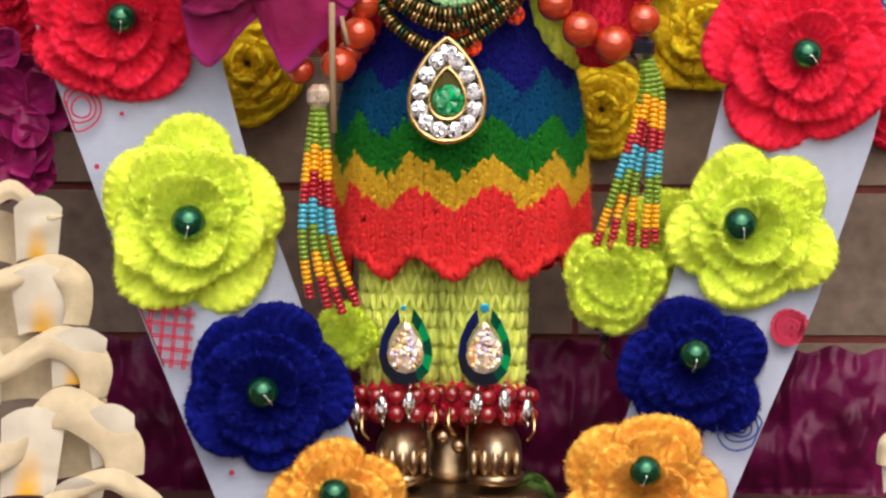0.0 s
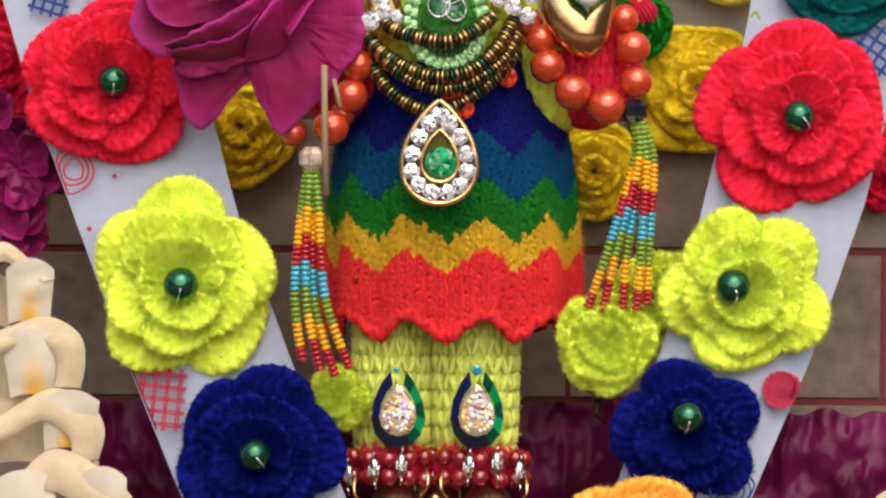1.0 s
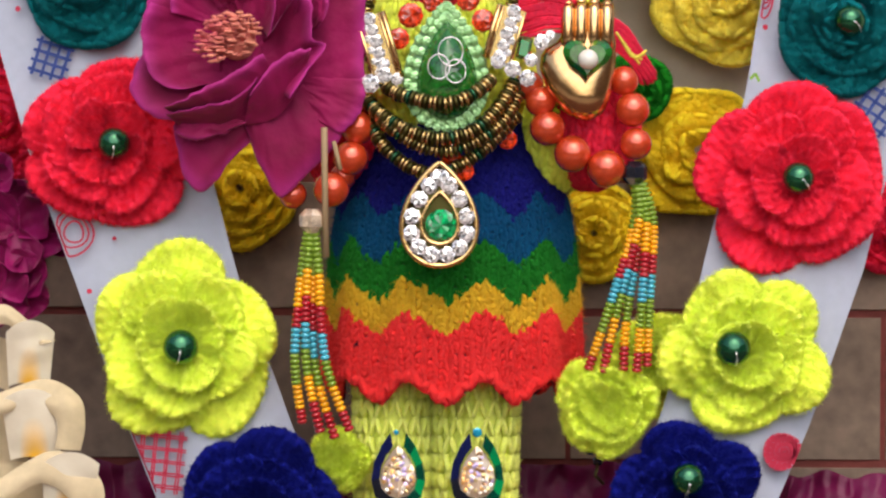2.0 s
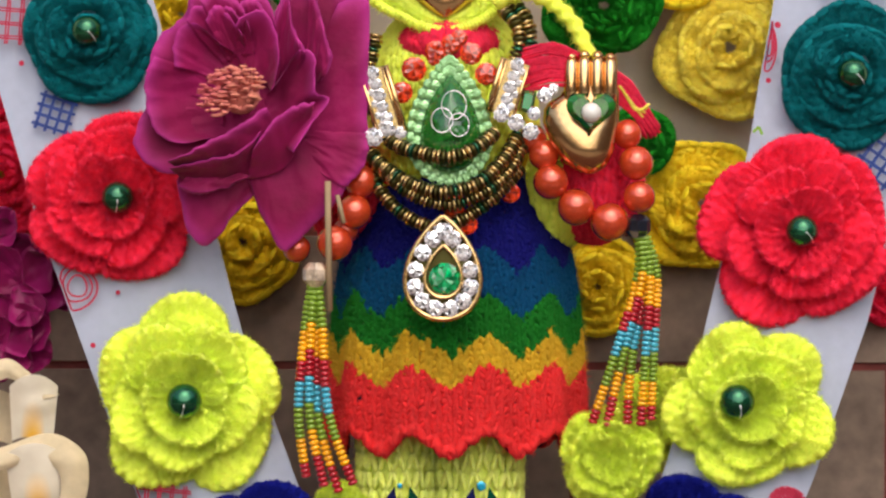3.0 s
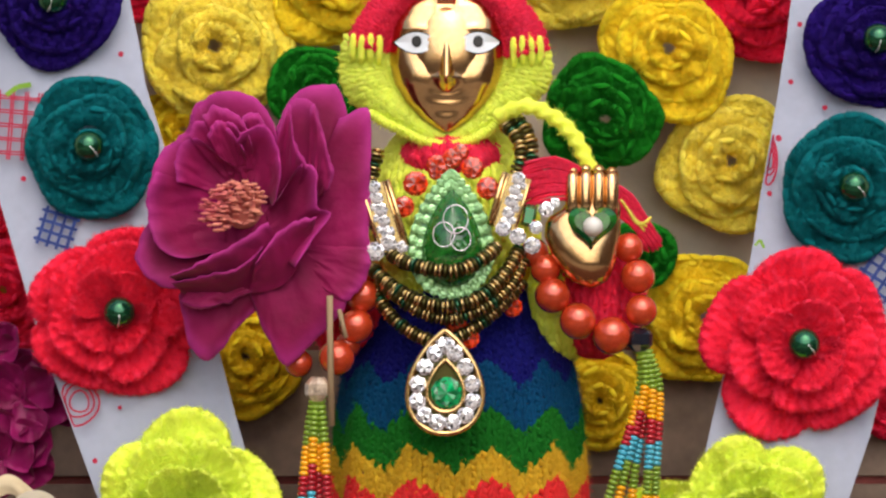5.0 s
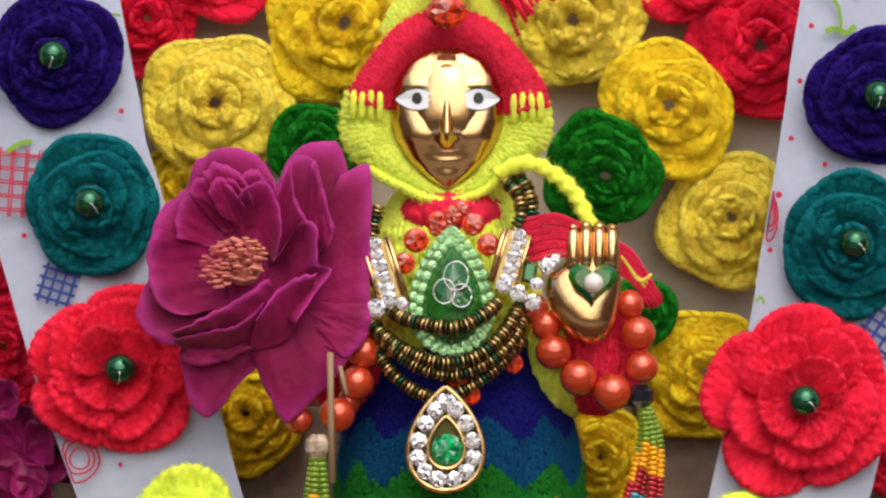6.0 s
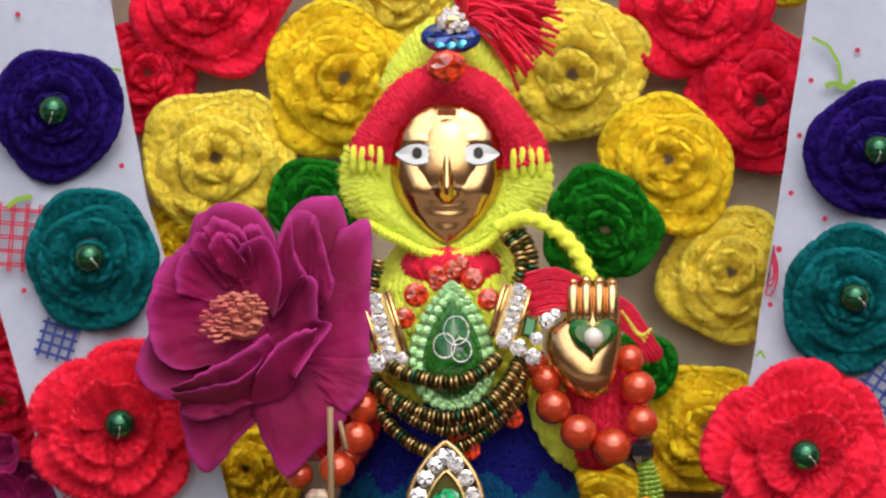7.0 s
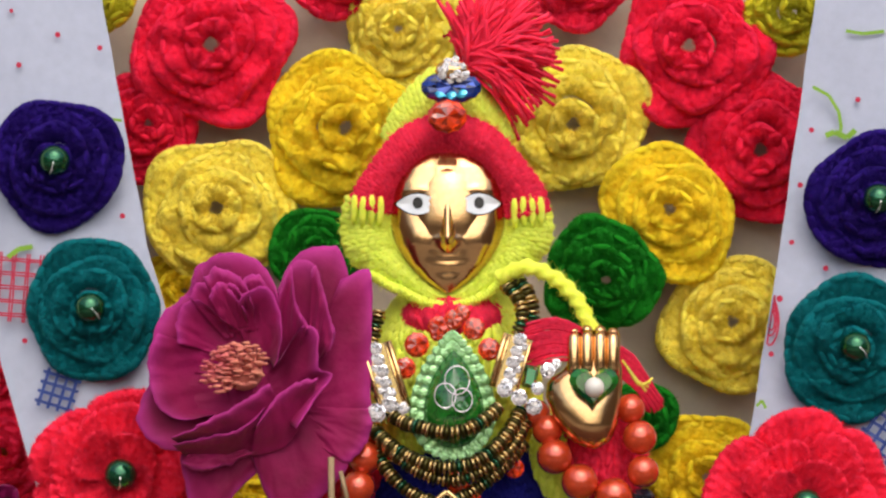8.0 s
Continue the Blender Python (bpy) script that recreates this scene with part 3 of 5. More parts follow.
def crochet_flower(u, v, y, radius, mat, label, turn, style="rose", tip=0.0, side=0.0, bead=True, seed=1, shift=(0, 0)):
    """A crocheted flower: rings of petals round a rolled heart, or a rolled ribbon, and a green pearl bead."""
    ob = empty("crochet_flower", facing(u, v, y, turn, tip, side), label, "flower", "crocheted flowers on the bands")
    R = radius * UNIT
    rng = random.Random(seed)
    if style == "full":
        rings = []
        for me in rosette_tiers(round(R * 0.92, 5), mat, seed, 0.18, 0.055):
            piece("ruffle", me, ob)
    elif style == "rose":
        rings = [(5, 1.0, 0.10, 0.06, 0.0), (5, 0.78, 0.24, 0.14, 0.11), (4, 0.50, 0.50, 0.26, 0.17)]
    else:
        rings = [(5, 1.0, 0.08, 0.05, 0.0), (5, 0.74, 0.24, 0.12, 0.11), (3, 0.46, 0.50, 0.26, 0.16)]
    for k, (n, size, lift, cup, up) in enumerate(rings):
        meshes = [petal_mesh(n, round(R * size * 0.96, 5), lift, cup, mat, seed * 10 + k * 3 + j) for j in range(2)]
        start = rng.uniform(0, 360) if k else 0.0
        for j in range(n):
            m = pose(0, 0, up * R + 0.0014 * (j % 2), rng.uniform(-5, 5), rng.uniform(-5, 5), start + 360 * j / n + rng.uniform(-7, 7))
            sc = rng.uniform(0.93, 1.05)
            piece("petal", meshes[j % 2], ob, m @ Matrix.Diagonal((sc, rng.uniform(0.95, 1.08), 1, 1)))
    if bead:
        top = 0.36 * R + 0.002
        bd = piece("bead", BEAD_MESH, ob, Matrix.Rotation(radians(-turn), 4, "Z") @ pose(shift[0] * UNIT, -shift[1] * UNIT, top) @ Matrix.Scale(0.97 if mat is LIME else 0.88, 4), "shiny dark green pearl bead")
        piece("pin", PIN_MESH, bd, pose(0, 0, 0, 0, 0, rng.uniform(-30, 40)), "silver pin")
    return ob


def band_flower(u, v, radius, mat, label, turn, style, seed, **kw):
    return crochet_flower(u, v, band_depth(v) - 0.011, radius, mat, label, turn, style, seed=seed, **kw)


band_flower(98, -52, 124, PURPLE, "deep purple crocheted flower with green pearl bead", 10, "full", 1)
band_flower(162, 208, 128, TEAL, "teal crocheted flower with green pearl bead", 40, "full", 2)
band_flower(205, 500, 160, RED, "bright red crocheted flower with green pearl bead", 75, "rose", 3, shift=(12, 0))
band_flower(335, 850, 172, LIME, "lime yellow crocheted flower with green pearl bead", 20, "rose", 4, shift=(0, 6))
band_flower(465, 1156, 148, NAVY, "navy blue crocheted flower with green pearl bead", 0, "rose", 5)
band_flower(598, 1368, 124, ORANGE, "orange crocheted flower with green pearl bead", 30, "rose", 6, shift=(-6, -30))
band_flower(1548, 20, 128, PURPLE, "deep purple crocheted flower with green pearl bead", 55, "full", 1)
band_flower(1505, 280, 132, TEAL, "teal crocheted flower with green pearl bead", 12, "full", 2)
band_flower(1415, 556, 178, RED, "bright red crocheted flower with open petals and green bead", 20, "open", 7)
band_flower(1330, 866, 146, LIME, "lime yellow crocheted flower with open petals and green bead", 50, "open", 8, shift=(-26, -10))
band_flower(1226, 1120, 130, NAVY, "navy blue crocheted flower with green pearl bead", 30, "open", 9, shift=(0, -32))
band_flower(1140, 1338, 146, ORANGE, "orange crocheted flower with green pearl bead", 0, "rose", 6, shift=(0, -44))
crochet_flower(1080, 958, -0.032, 92, LIME, "small lime crocheted bud below the bead tassel", 80, "rose", 0, 0, False, seed=10)
crochet_flower(1180, 890, 0.004, 100, LIME, "lime crocheted flower half hidden behind another", 40, "open", bead=False, seed=11)
crochet_flower(612, 1062, -0.028, 58, LIME, "small lime crocheted bud beside the leg", 10, "open", 0, -10, False, seed=12)


def rosette(u, v, y, radius, mat, label, turn, seed, tip=0.0):
    ob = empty("crochet_rosette", facing(u, v, y, turn, tip), label, "flower", "crocheted rosettes on the wall")
    for me in rosette_tiers(round(radius * UNIT * 0.94, 5), mat, seed):
        piece("ruffle", me, ob)
    return ob


Y_BACK = 0.066
for u, v, r, mat, turn, seed, dy in [
    (385, 36, 148, PALE_YELLOW, 20, 21, 0.0), (600, -110, 150, YELLOW, 80, 22, 0.0),
    (1012, -128, 146, PALE_YELLOW, 140, 23, 0.0), (1180, 42, 132, YELLOW, 200, 24, -0.004),
    (1288, 240, 132, PALE_YELLOW, 300, 21, 0.002), (1235, 510, 132, YELLOW, 30, 25, 0.0),
    (440, 585, 110, YELLOW, 70, 25, 0.0), (1062, 650, 96, YELLOW, 10, 24, 0.0),
    (708, -285, 110, PALE_YELLOW, 50, 23, 0.004), (320, 180, 90, YELLOW, 0, 22, 0.008),
    (872, -340, 100, PALE_YELLOW, 10, 21, 0.006),
]:
    rosette(u, v, Y_BACK + dy, r, mat, "yellow crocheted rosette on the beige wall", turn, seed)
for u, v, r, turn, seed, dy in [
    (372, -262, 158, 0, 31, 0.0), (255, -115, 105, 60, 32, 0.006), (1228, -250, 148, 30, 33, 0.0),
    (1350, -78, 150, 90, 31, 0.006), (598, -398, 96, 20, 32, 0.0), (1022, -390, 110, 60, 33, 0.0),
    (12, 470, 100, 60, 32, -0.01), (-10, 330, 100, 10, 31, 0.0), (1590, 640, 90, 10, 32, 0.0), (40, 640, 70, 10, 32, 0.0),
]:
    rosette(u, v, Y_BACK + dy, r, BACK_RED, "crimson crocheted rosette on the beige wall", turn, seed)
for u, v, r, turn, seed in [(1062, 152, 112, 0, 41), (560, 110, 90, 40, 42), (1128, 400, 70, 80, 42)]:
    rosette(u, v, 0.05, r, GREEN, "dark green crocheted leaf rosette behind the figure", turn, seed)
for u, v, r, seed in [(1400, -318, 86, 51), (170, -345, 70, 51), (8, 490, 40, 51)]:
    rosette(u, v, Y_BACK, r, OLIVE, "olive yellow crocheted rosette on the wall", 30, seed)


# ---- the figure: one plain brass statue ----
def P(u, v, y):
    return at(u, v, y)


def figure():
    b = Build()
    fc, fv = 790.0, 60.0
    width = [(-70, 50), (-50, 78), (-20, 96), (20, 102), (60, 102), (95, 93), (130, 72), (155, 48), (172, 25), (180, 5)]

    def relief(x, v):
        w = interp(v, width)
        s = min(1.0, abs(x) / max(w, 1))
        d = 50 * max(0.0, 1 - s ** 6) ** 0.5 * interp(v, [(-70, 0.55), (-45, 0.78), (-10, 0.94), (30, 1.0), (95, 1.02), (135, 0.95), (180, 0.80)]) - 6 * s * s
        nose = math.exp(-(x / 11) ** 2) * (interp(v, [(-5, 0), (20, 9), (60, 18), (82, 26), (94, 19), (110, 0)]))
        wing = math.exp(-((abs(x) - 17) / 9) ** 2 - ((v - 84) / 10) ** 2) * 6
        smile = v + 0.004 * x * x
        lip = math.exp(-(x / 25) ** 2) * (1.8 * math.exp(-((smile - 115) / 7) ** 2) + 2.0 * math.exp(-((smile - 131) / 8) ** 2))
        chin = 2.5 * math.exp(-(x / 24) ** 2 - ((v - 158) / 14) ** 2)
        brow = 2.5 * math.exp(-((abs(x) - 52) / 34) ** 2 - ((v + 4 - abs(abs(x) - 52) * 0.12) / 7) ** 2)
        socket = -3 * math.exp(-((abs(x) - 54) / 34) ** 2 - ((v - 22) / 18) ** 2)
        cheek = 4 * math.exp(-((abs(x) - 50) / 26) ** 2 - ((v - 80) / 24) ** 2)
        mark = 1.4 * (math.exp(-((abs(x) - 17) / 4) ** 2) if -60 < v < -18 else 0) + (1.6 * math.exp(-((v + 16) / 4) ** 2) if abs(x) < 18 else 0)
        return d + nose + wing + lip + chin + brow + socket + cheek + mark

    def face(a, c):
        v = -70 + 250 * c
        x = (2 * a - 1) * interp(v, width)
        return P(fc + x, v, -0.018 - relief(x, v) * UNIT)
    v, f = sheet(face, 72, 90)
    b.add(v, [tuple(reversed(q)) for q in f])
    vv, ff = ball(0.0195, 0.016, 0.026, 24, 14)
    b.add([at(790, 50, -0.014) + Vector(p) for p in vv], ff)
    # almond eyes, inlaid
    for ex in (737, 846):
        for scale, lift, mat, wide in ((1.06, 4.5, 2, 40), (1.0, 6.0, 1, 38)):
            ring, centre = [], P(ex, 21, -0.018 - (relief(ex - fc, 21) + lift + 1) * UNIT)
            for k in range(28):
                t = 2 * math.pi * k / 28
                x = wide * scale * math.cos(t)
                yv = 18.5 * scale * math.sin(t) * (1 - 0.55 * abs(math.cos(t)) ** 2.2)
                ring.append(P(ex + x, 22 + yv, -0.018 - (relief(ex + x - fc, 22 + yv) + lift) * UNIT))
            n = len(ring)
            b.add(ring + [centre], [(k, (k + 1) % n, n) for k in range(n)], mat)
        ring = []
        for k in range(18):
            t = 2 * math.pi * k / 18
            ring.append(P(ex + 9 * math.cos(t), 20 + 10.5 * math.sin(t), -0.018 - (relief(ex - fc + 9 * math.cos(t), 21) + 9) * UNIT))
        b.add(ring, [tuple(range(18))], 2)
    # neck and trunk under the clothes
    vv, ff = lathe([(0.034, 0.0), (0.032, 0.05), (0.022, 0.09), (0.013, 0.105), (0.012, 0.15)], 20, 0.7)
    b.add([at(800, 660, 0.0) + Vector(p) for p in vv], ff)
    # raised right hand: palm and four fingers
    def palm(a, c):
        t = 2 * math.pi * a
        vq = 296 + 160 * c
        w = interp(vq, [(296, 44), (315, 50), (335, 66), (365, 67), (400, 58), (430, 43), (446, 30), (456, 8)])
        cu = interp(vq, [(296, 1050), (315, 1048), (335, 1032), (365, 1030), (400, 1034), (456, 1046)])
        d = interp(vq, [(296, 14), (340, 22), (380, 32), (420, 34), (446, 22), (456, 4)])
        return P(cu + w * math.cos(t), vq, -0.040 - d * UNIT * math.sin(t))
    b.add(*sheet(palm, 28, 14, loop=True))
    for k in range(4):
        uu = 1013 + 23 * k
        pts = [P(uu + (1.5 - k) * 0, vq, -0.040 - dq * UNIT) for vq, dq in ((330, 6), (312, 10), (285, 10), (262, 4), (250 + abs(k - 1.3) * 4, -3), (246 + abs(k - 1.3) * 4, -4))]
        vv, ff = tube(pts[:-1], 0.00245, 12)
        b.add(vv, ff)
        vv, ff = ball(0.00243, 0.00243, 0.0028, 12, 8)
        b.add([pts[-2] + Vector(p) for p in vv], ff)
    b.add(*tube(curve_points([P(860, 380, 0.0), P(950, 430, -0.004), P(1015, 425, -0.022), P(1034, 395, -0.038)], 16), 0.0048, 12))
    for cu in (712, 862):
        b.add(*tube([P(cu, 760, -0.006), P(cu, 1000, -0.012), P(cu, 1255, -0.016)], 0.0075, 14))
    # feet with toes, on a turned base
    for cu in (712, 876):
        vv, ff = ball(0.0094, 0.020, 0.0110, 24, 12)
        b.add([at(cu, 1264, -0.022) + Vector(p) for p in vv], ff, 3)
        vv, ff = lathe([(0.0095, 0.0), (0.0102, 0.0012), (0.0102, 0.0030), (0.0092, 0.0042)], 24, 1.9)
        b.add([at(cu, 1318, -0.022) + Vector(p) for p in vv], ff, 3)
        for k in range(5):
            vv, ff = ball(0.0021, 0.0060, 0.0060 - 0.0004 * abs(k - 2), 12, 10)
            b.add([at(cu - 38 + 19 * k, 1283, -0.037 + 0.0012 * abs(k - 2)) + Vector(p) for p in vv], ff, 3)
    vv, ff = lathe([(0.0125, 0.0), (0.0120, 0.005), (0.0095, 0.010), (0.0085, 0.030)], 24, 0.8)
    b.add([at(795, 1320, 0.004) + Vector(p) for p in vv], ff, 3)
    for du, dv in ((-12, 1240), (16, 1256)):
        vv, ff = ball(0.0026, 0.0026, 0.0026, 14, 10)
        b.add([at(795 + du, dv, -0.024) + Vector(p) for p in vv], ff, 3)
    vv, ff = lathe([(0.036, 0.0), (0.036, 0.0020), (0.0335, 0.0030), (0.0335, 0.0048), (0.0315, 0.0056), (0.0315, 0.0072), (0.0250, 0.0084)], 56, 0.9)
    b.add([Vector((at(800, 1362).x, -0.018, TABLE_TOP)) + Vector(p) for p in vv], ff, 3)
    return thing("statue", b, [BRASS, ENAMEL, INK, TARNISHED], "small polished brass statue with white enamel eyes, dressed in knitwear", "statue")


figure()


# ---- knitted clothes ----
def ring_cloth(centre, inner, outer, y0, bulge, na, nc, seed, w=0.0030, fringe=0):
    """A padded knitted ring or arc between two outlines given as (angle, radius) round a plan centre."""
    lo, hi = inner[0][0], inner[-1][0]

    def fn(a, c):
        t = lo + (hi - lo) * min(1.0, max(0.0, a))
        ri, ro = interp(t, inner), interp(t, outer)
        r = ri + (ro - ri) * c
        d = bulge * max(0.0, math.sin(math.pi * (0.04 + 0.92 * c))) ** 0.45 + 0.0009 * noise.noise(Vector((t * 0.08, c * 3, seed)))
        rad = math.radians(t)
        return at(centre[0] + r * math.cos(rad), centre[1] - r * math.sin(rad), y0 - d)
    rng = random.Random(seed)
    b = knit(fn, na, nc, w, 0.0026, rng, 0.7, None, 0.2, 0.3)
    chain(b, fn, na, 0.04, 0.0030, 0.0032, rng)
    v, f = sheet(lambda a, c: fn(a, c) + Vector((0, 0.0010, 0)), na, 10)
    m = len(v)
    v += [p + Vector((0, 0.004, 0)) for p in v]
    b.add(v, [tuple(reversed(q)) for q in f] + [tuple(m + k for k in q) for q in f])
    return b


def fuzzy(b, count, seed, length=0.0026):
    fuzz(b, count, length, random.Random(seed))
    return b


C = (790, 60)
hat = empty("knitted_hat", Matrix.Translation(at(790, 60, -0.02)), "knitted lime hood with red brim and red tassel", "hat")
# lime hood round the cheeks and chin
inner = [(164, 106), (180, 103), (198, 100), (229, 98), (250, 107), (270, 118), (290, 107), (311, 98), (342, 100), (360, 103), (371, 106)]
outer = [(164, 188), (178, 190), (192, 190), (203, 182), (215, 158), (236, 142), (255, 143), (270, 145), (295, 141), (318, 140), (333, 162), (347, 186), (360, 188), (371, 184)]
hood = ring_cloth(C, inner, outer, -0.014, 0.010, 66, 6, 61)
chain(hood, lambda a, c: at(*[C[k] + (1, -1)[k] * (interp(212 + 112 * a, outer) - 3 + 4 * c) * (math.cos, math.sin)[k](radians(212 + 112 * a)) for k in (0, 1)], -0.022 - 0.004 * math.sin(math.pi * min(1, max(0, a))) - 0.001 * c), 44, 0.5, 0.0040, 0.0036, random.Random(60))
for side in (-1, 1):
    # lime strands of the colour change, reaching up over the red
    for k in range(1, 5):
        u = 790 + side * (103 + 15.5 * k)
        top = 6 + 3 * (k % 2) + (4 if side > 0 else 0)
        stitch(hood, at(u, top, -0.0286 + 0.0008 * abs(k - 2.5)), at(u + side * 2, top + 52, -0.0252 + 0.0008 * abs(k - 2.5)), Vector((0, -1, 0)), 0.0027, 0.0022)
world_part("hood", fuzzy(hood, 9000, 61, 0.0024), LIME, hat, "lime knitted hood")
# red brim
inner = [(8, 106), (30, 108), (50, 114), (70, 121), (90, 124), (110, 121), (130, 114), (150, 108), (168, 106)]
outer = [(8, 184), (20, 184), (35, 178), (50, 181), (65, 192), (80, 198), (90, 199), (100, 198), (115, 192), (130, 180), (145, 174), (160, 178), (168, 182)]
world_part("brim", fuzzy(ring_cloth(C, inner, outer, -0.014, 0.013, 62, 6, 62), 6000, 62, 0.0026), RED, hat, "red knitted brim")
# lime crown
inner = [(54, 150), (70, 160), (90, 165), (110, 160), (126, 150)]
outer = [(54, 196), (62, 216), (71, 246), (80, 280), (90, 290), (97, 281), (107, 250), (117, 222), (126, 198)]
world_part("crown", fuzzy(ring_cloth(C, inner, outer, -0.006, 0.012, 34, 8, 63), 1500, 63, 0.0034), LIME, hat, "lime knitted crown")
# red tassel
rng = random.Random(8)
tassel = Build()
for k in range(760):
    ang = math.radians(rng.triangular(-58, 128, 30))
    ln = rng.uniform(70, 140) * (1.0 if ang < 1.2 else 0.85)
    c0 = (838 + rng.uniform(-22, 22), -235 + rng.uniform(-22, 22))
    y0 = -0.004 - rng.uniform(0, 0.018)
    droop = rng.uniform(-12, 26)
    pts = [at(c0[0], c0[1], y0), at(c0[0] + ln * 0.5 * math.cos(ang), c0[1] - ln * 0.5 * math.sin(ang) - 6, y0 - 0.003),
           at(c0[0] + ln * math.cos(ang), c0[1] - ln * math.sin(ang) + droop, y0 - rng.uniform(-0.004, 0.006))]
    tassel.add(*tube(curve_points(pts, 4), 0.0007, 4))
world_part("tassel", tassel, RED, hat, "red yarn tassel")
# cord from the hood over the shoulder
cord = curve_points([at(880, 155, -0.030), at(930, 135, -0.034), at(980, 155, -0.034), at(1020, 195, -0.036), at(1045, 250, -0.038)], 60)
world_part("cord", fuzzy(Build().add(*tube(cord, 0.0026, 10, 0.22)), 400, 64), LIME, hat, "lime twisted cord")

# tunic, sleeve and collar
tunic = empty("knitted_tunic", Matrix.Translation(at(800, 560, 0.0)), "lime knitted tunic with a red collar, under the necklaces", "tunic")


def lump(cu, cv, ru, rv, y, depth, seed, n=40, rows=24):
    def fn(a, c):
        t, q = 2 * math.pi * a, math.pi * c
        x, z = math.cos(t) * math.sin(q), math.cos(q)
        yy = math.sin(t) * math.sin(q)
        w = 0.0011 * noise.noise(Vector((x * 7, z * 9, seed))) + 0.0005 * abs(math.sin(c * 60)) + 0.0004 * abs(math.sin(a * 90))
        return at(cu + ru * x, cv - rv * z, y - depth * yy) + Vector((x, -yy, z)) * w
    b = knit(fn, max(16, int(2 * math.pi * ru / 14)), max(6, int(3.1 * rv / 17)), 0.0029, 0.0025, random.Random(seed), 0.6, None, 0.25, 0.28)
    return b.add(*sheet(fn, n, rows, loop=True))


world_part("chest", fuzzy(lump(798, 345, 150, 196, 0.0, 0.030, 1), 3600, 65), LIME, tunic)
world_part("collar", fuzzy(lump(797, 226, 94, 46, -0.008, 0.0225, 2), 1600, 66), RED, tunic, "red knitted collar")
world_part("sleeve", fuzzy(lump(985, 490, 60, 100, 0.0, 0.026, 3), 600, 67), LIME, tunic)
world_part("cuff", fuzzy(lump(1055, 470, 82, 105, -0.006, 0.024, 4), 700, 68), RED, tunic, "red knitted cuff")
world_part("sleeve", fuzzy(lump(620, 480, 70, 110, 0.0, 0.026, 5), 500, 69), RED, tunic, "red knitted sleeve")
yarn = Build()
rng = random.Random(9)
for k in range(46):
    dv = rng.uniform(0, 84)
    pts = [at(918 + rng.uniform(-6, 10), 236 + dv, -0.036), at(985, 226 + dv * 0.85 + rng.uniform(-6, 6), -0.042), at(1060, 262 + dv * 0.6, -0.036), at(1120, 300 + dv * 0.5 + rng.uniform(-8, 8), -0.030), at(1160 + rng.uniform(-20, 10), 372 + dv * 0.25, -0.026)]
    yarn.add(*tube(curve_points(pts, 14), 0.0006, 5))
world_part("yarn_fringe", yarn, RED, tunic, "loose red yarn over the hand")
pale = Build()
for k in range(4):
    pts = [at(1098 + 3 * k, 300 + 4 * k, -0.036), at(1120 + 3 * k, 330 + 5 * k, -0.036), at(1140 + 4 * k, 356 - 8 * k, -0.034)]
    pale.add(*tube(curve_points(pts, 8), 0.0005, 5))
world_part("yarn_end", pale, PALE_YELLOW, tunic, "pale yarn ends")


# skirt with zigzag bands
SK_U, SK_HALF = 812.0, [(440, 118), (480, 140), (540, 178), (600, 200), (680, 212), (760, 217), (850, 220), (940, 220), (980, 218)]


def zig(t):
    q = ((t - 0.24) / 0.60) % 1.0
    return 0.4 * 27 * (4 * min(q, 1 - q) - 1) - 0.6 * 26 * math.cos(2 * math.pi * q)


def skirt_surface(a, c):
    t = (a - 0.5) * 2 * math.pi
    v0 = 440 + 488 * c
    v = v0 + zig(t) * interp(v0, [(440, 0.0), (560, 0.8), (900, 0.85)])
    flute = 1 + 0.045 * math.cos((t - 0.24) / 0.60 * 2 * math.pi) * interp(v, [(560, 0), (900, 1)])
    w = interp(v, SK_HALF) * UNIT * flute
    p = at(SK_U, v, 0.0)
    return (p.x + w * math.sin(t), -0.004 - w * 0.80 * math.cos(t), p.z)


def skirt_colour(a, c):
    v = 440 + 488 * c + 13 * noise.noise(Vector((a * 230, c * 50, 3)))
    return 0 if v < 606 else 1 if v < 684 else 2 if v < 752 else 3 if v < 806 else 4


skirt = empty("knitted_skirt", Matrix.Translation(at(SK_U, 940, 0.0)), "rainbow knitted skirt in zigzag bands with a scalloped red hem", "skirt")
SKIRT_MATS = ((SKIRT_NAVY, "navy band"), (SKIRT_BLUE, "teal blue band"), (SKIRT_GREEN, "dark green band"), (SKIRT_YELLOW, "mustard yellow band"), (SKIRT_RED, "red scalloped hem"))
rng = random.Random(77)
loops = knit(skirt_surface, 150, 48, 0.0023, 0.0018, rng, 0.9, skirt_colour, 0.25, 0.35)
hem = loops[4]
chain(hem, skirt_surface, 100, 0.985, 0.0036, 0.0034, rng)
for k, (mat, lab) in enumerate(SKIRT_MATS):
    world_part("band", fuzzy(loops[k], 15000 if k in (0, 4) else 9000, 90 + k, 0.0026), mat, skirt, lab)


# dark layer just inside the loops, closing the gaps between them
def inner_surface(a, c):
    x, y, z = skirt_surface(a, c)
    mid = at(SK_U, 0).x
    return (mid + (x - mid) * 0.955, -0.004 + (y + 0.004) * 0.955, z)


lining = Build().add(*sheet(inner_surface, 120, 20, loop=True))
world_part("lining", lining, SKIRT_INNER, skirt, "dark inner layer")

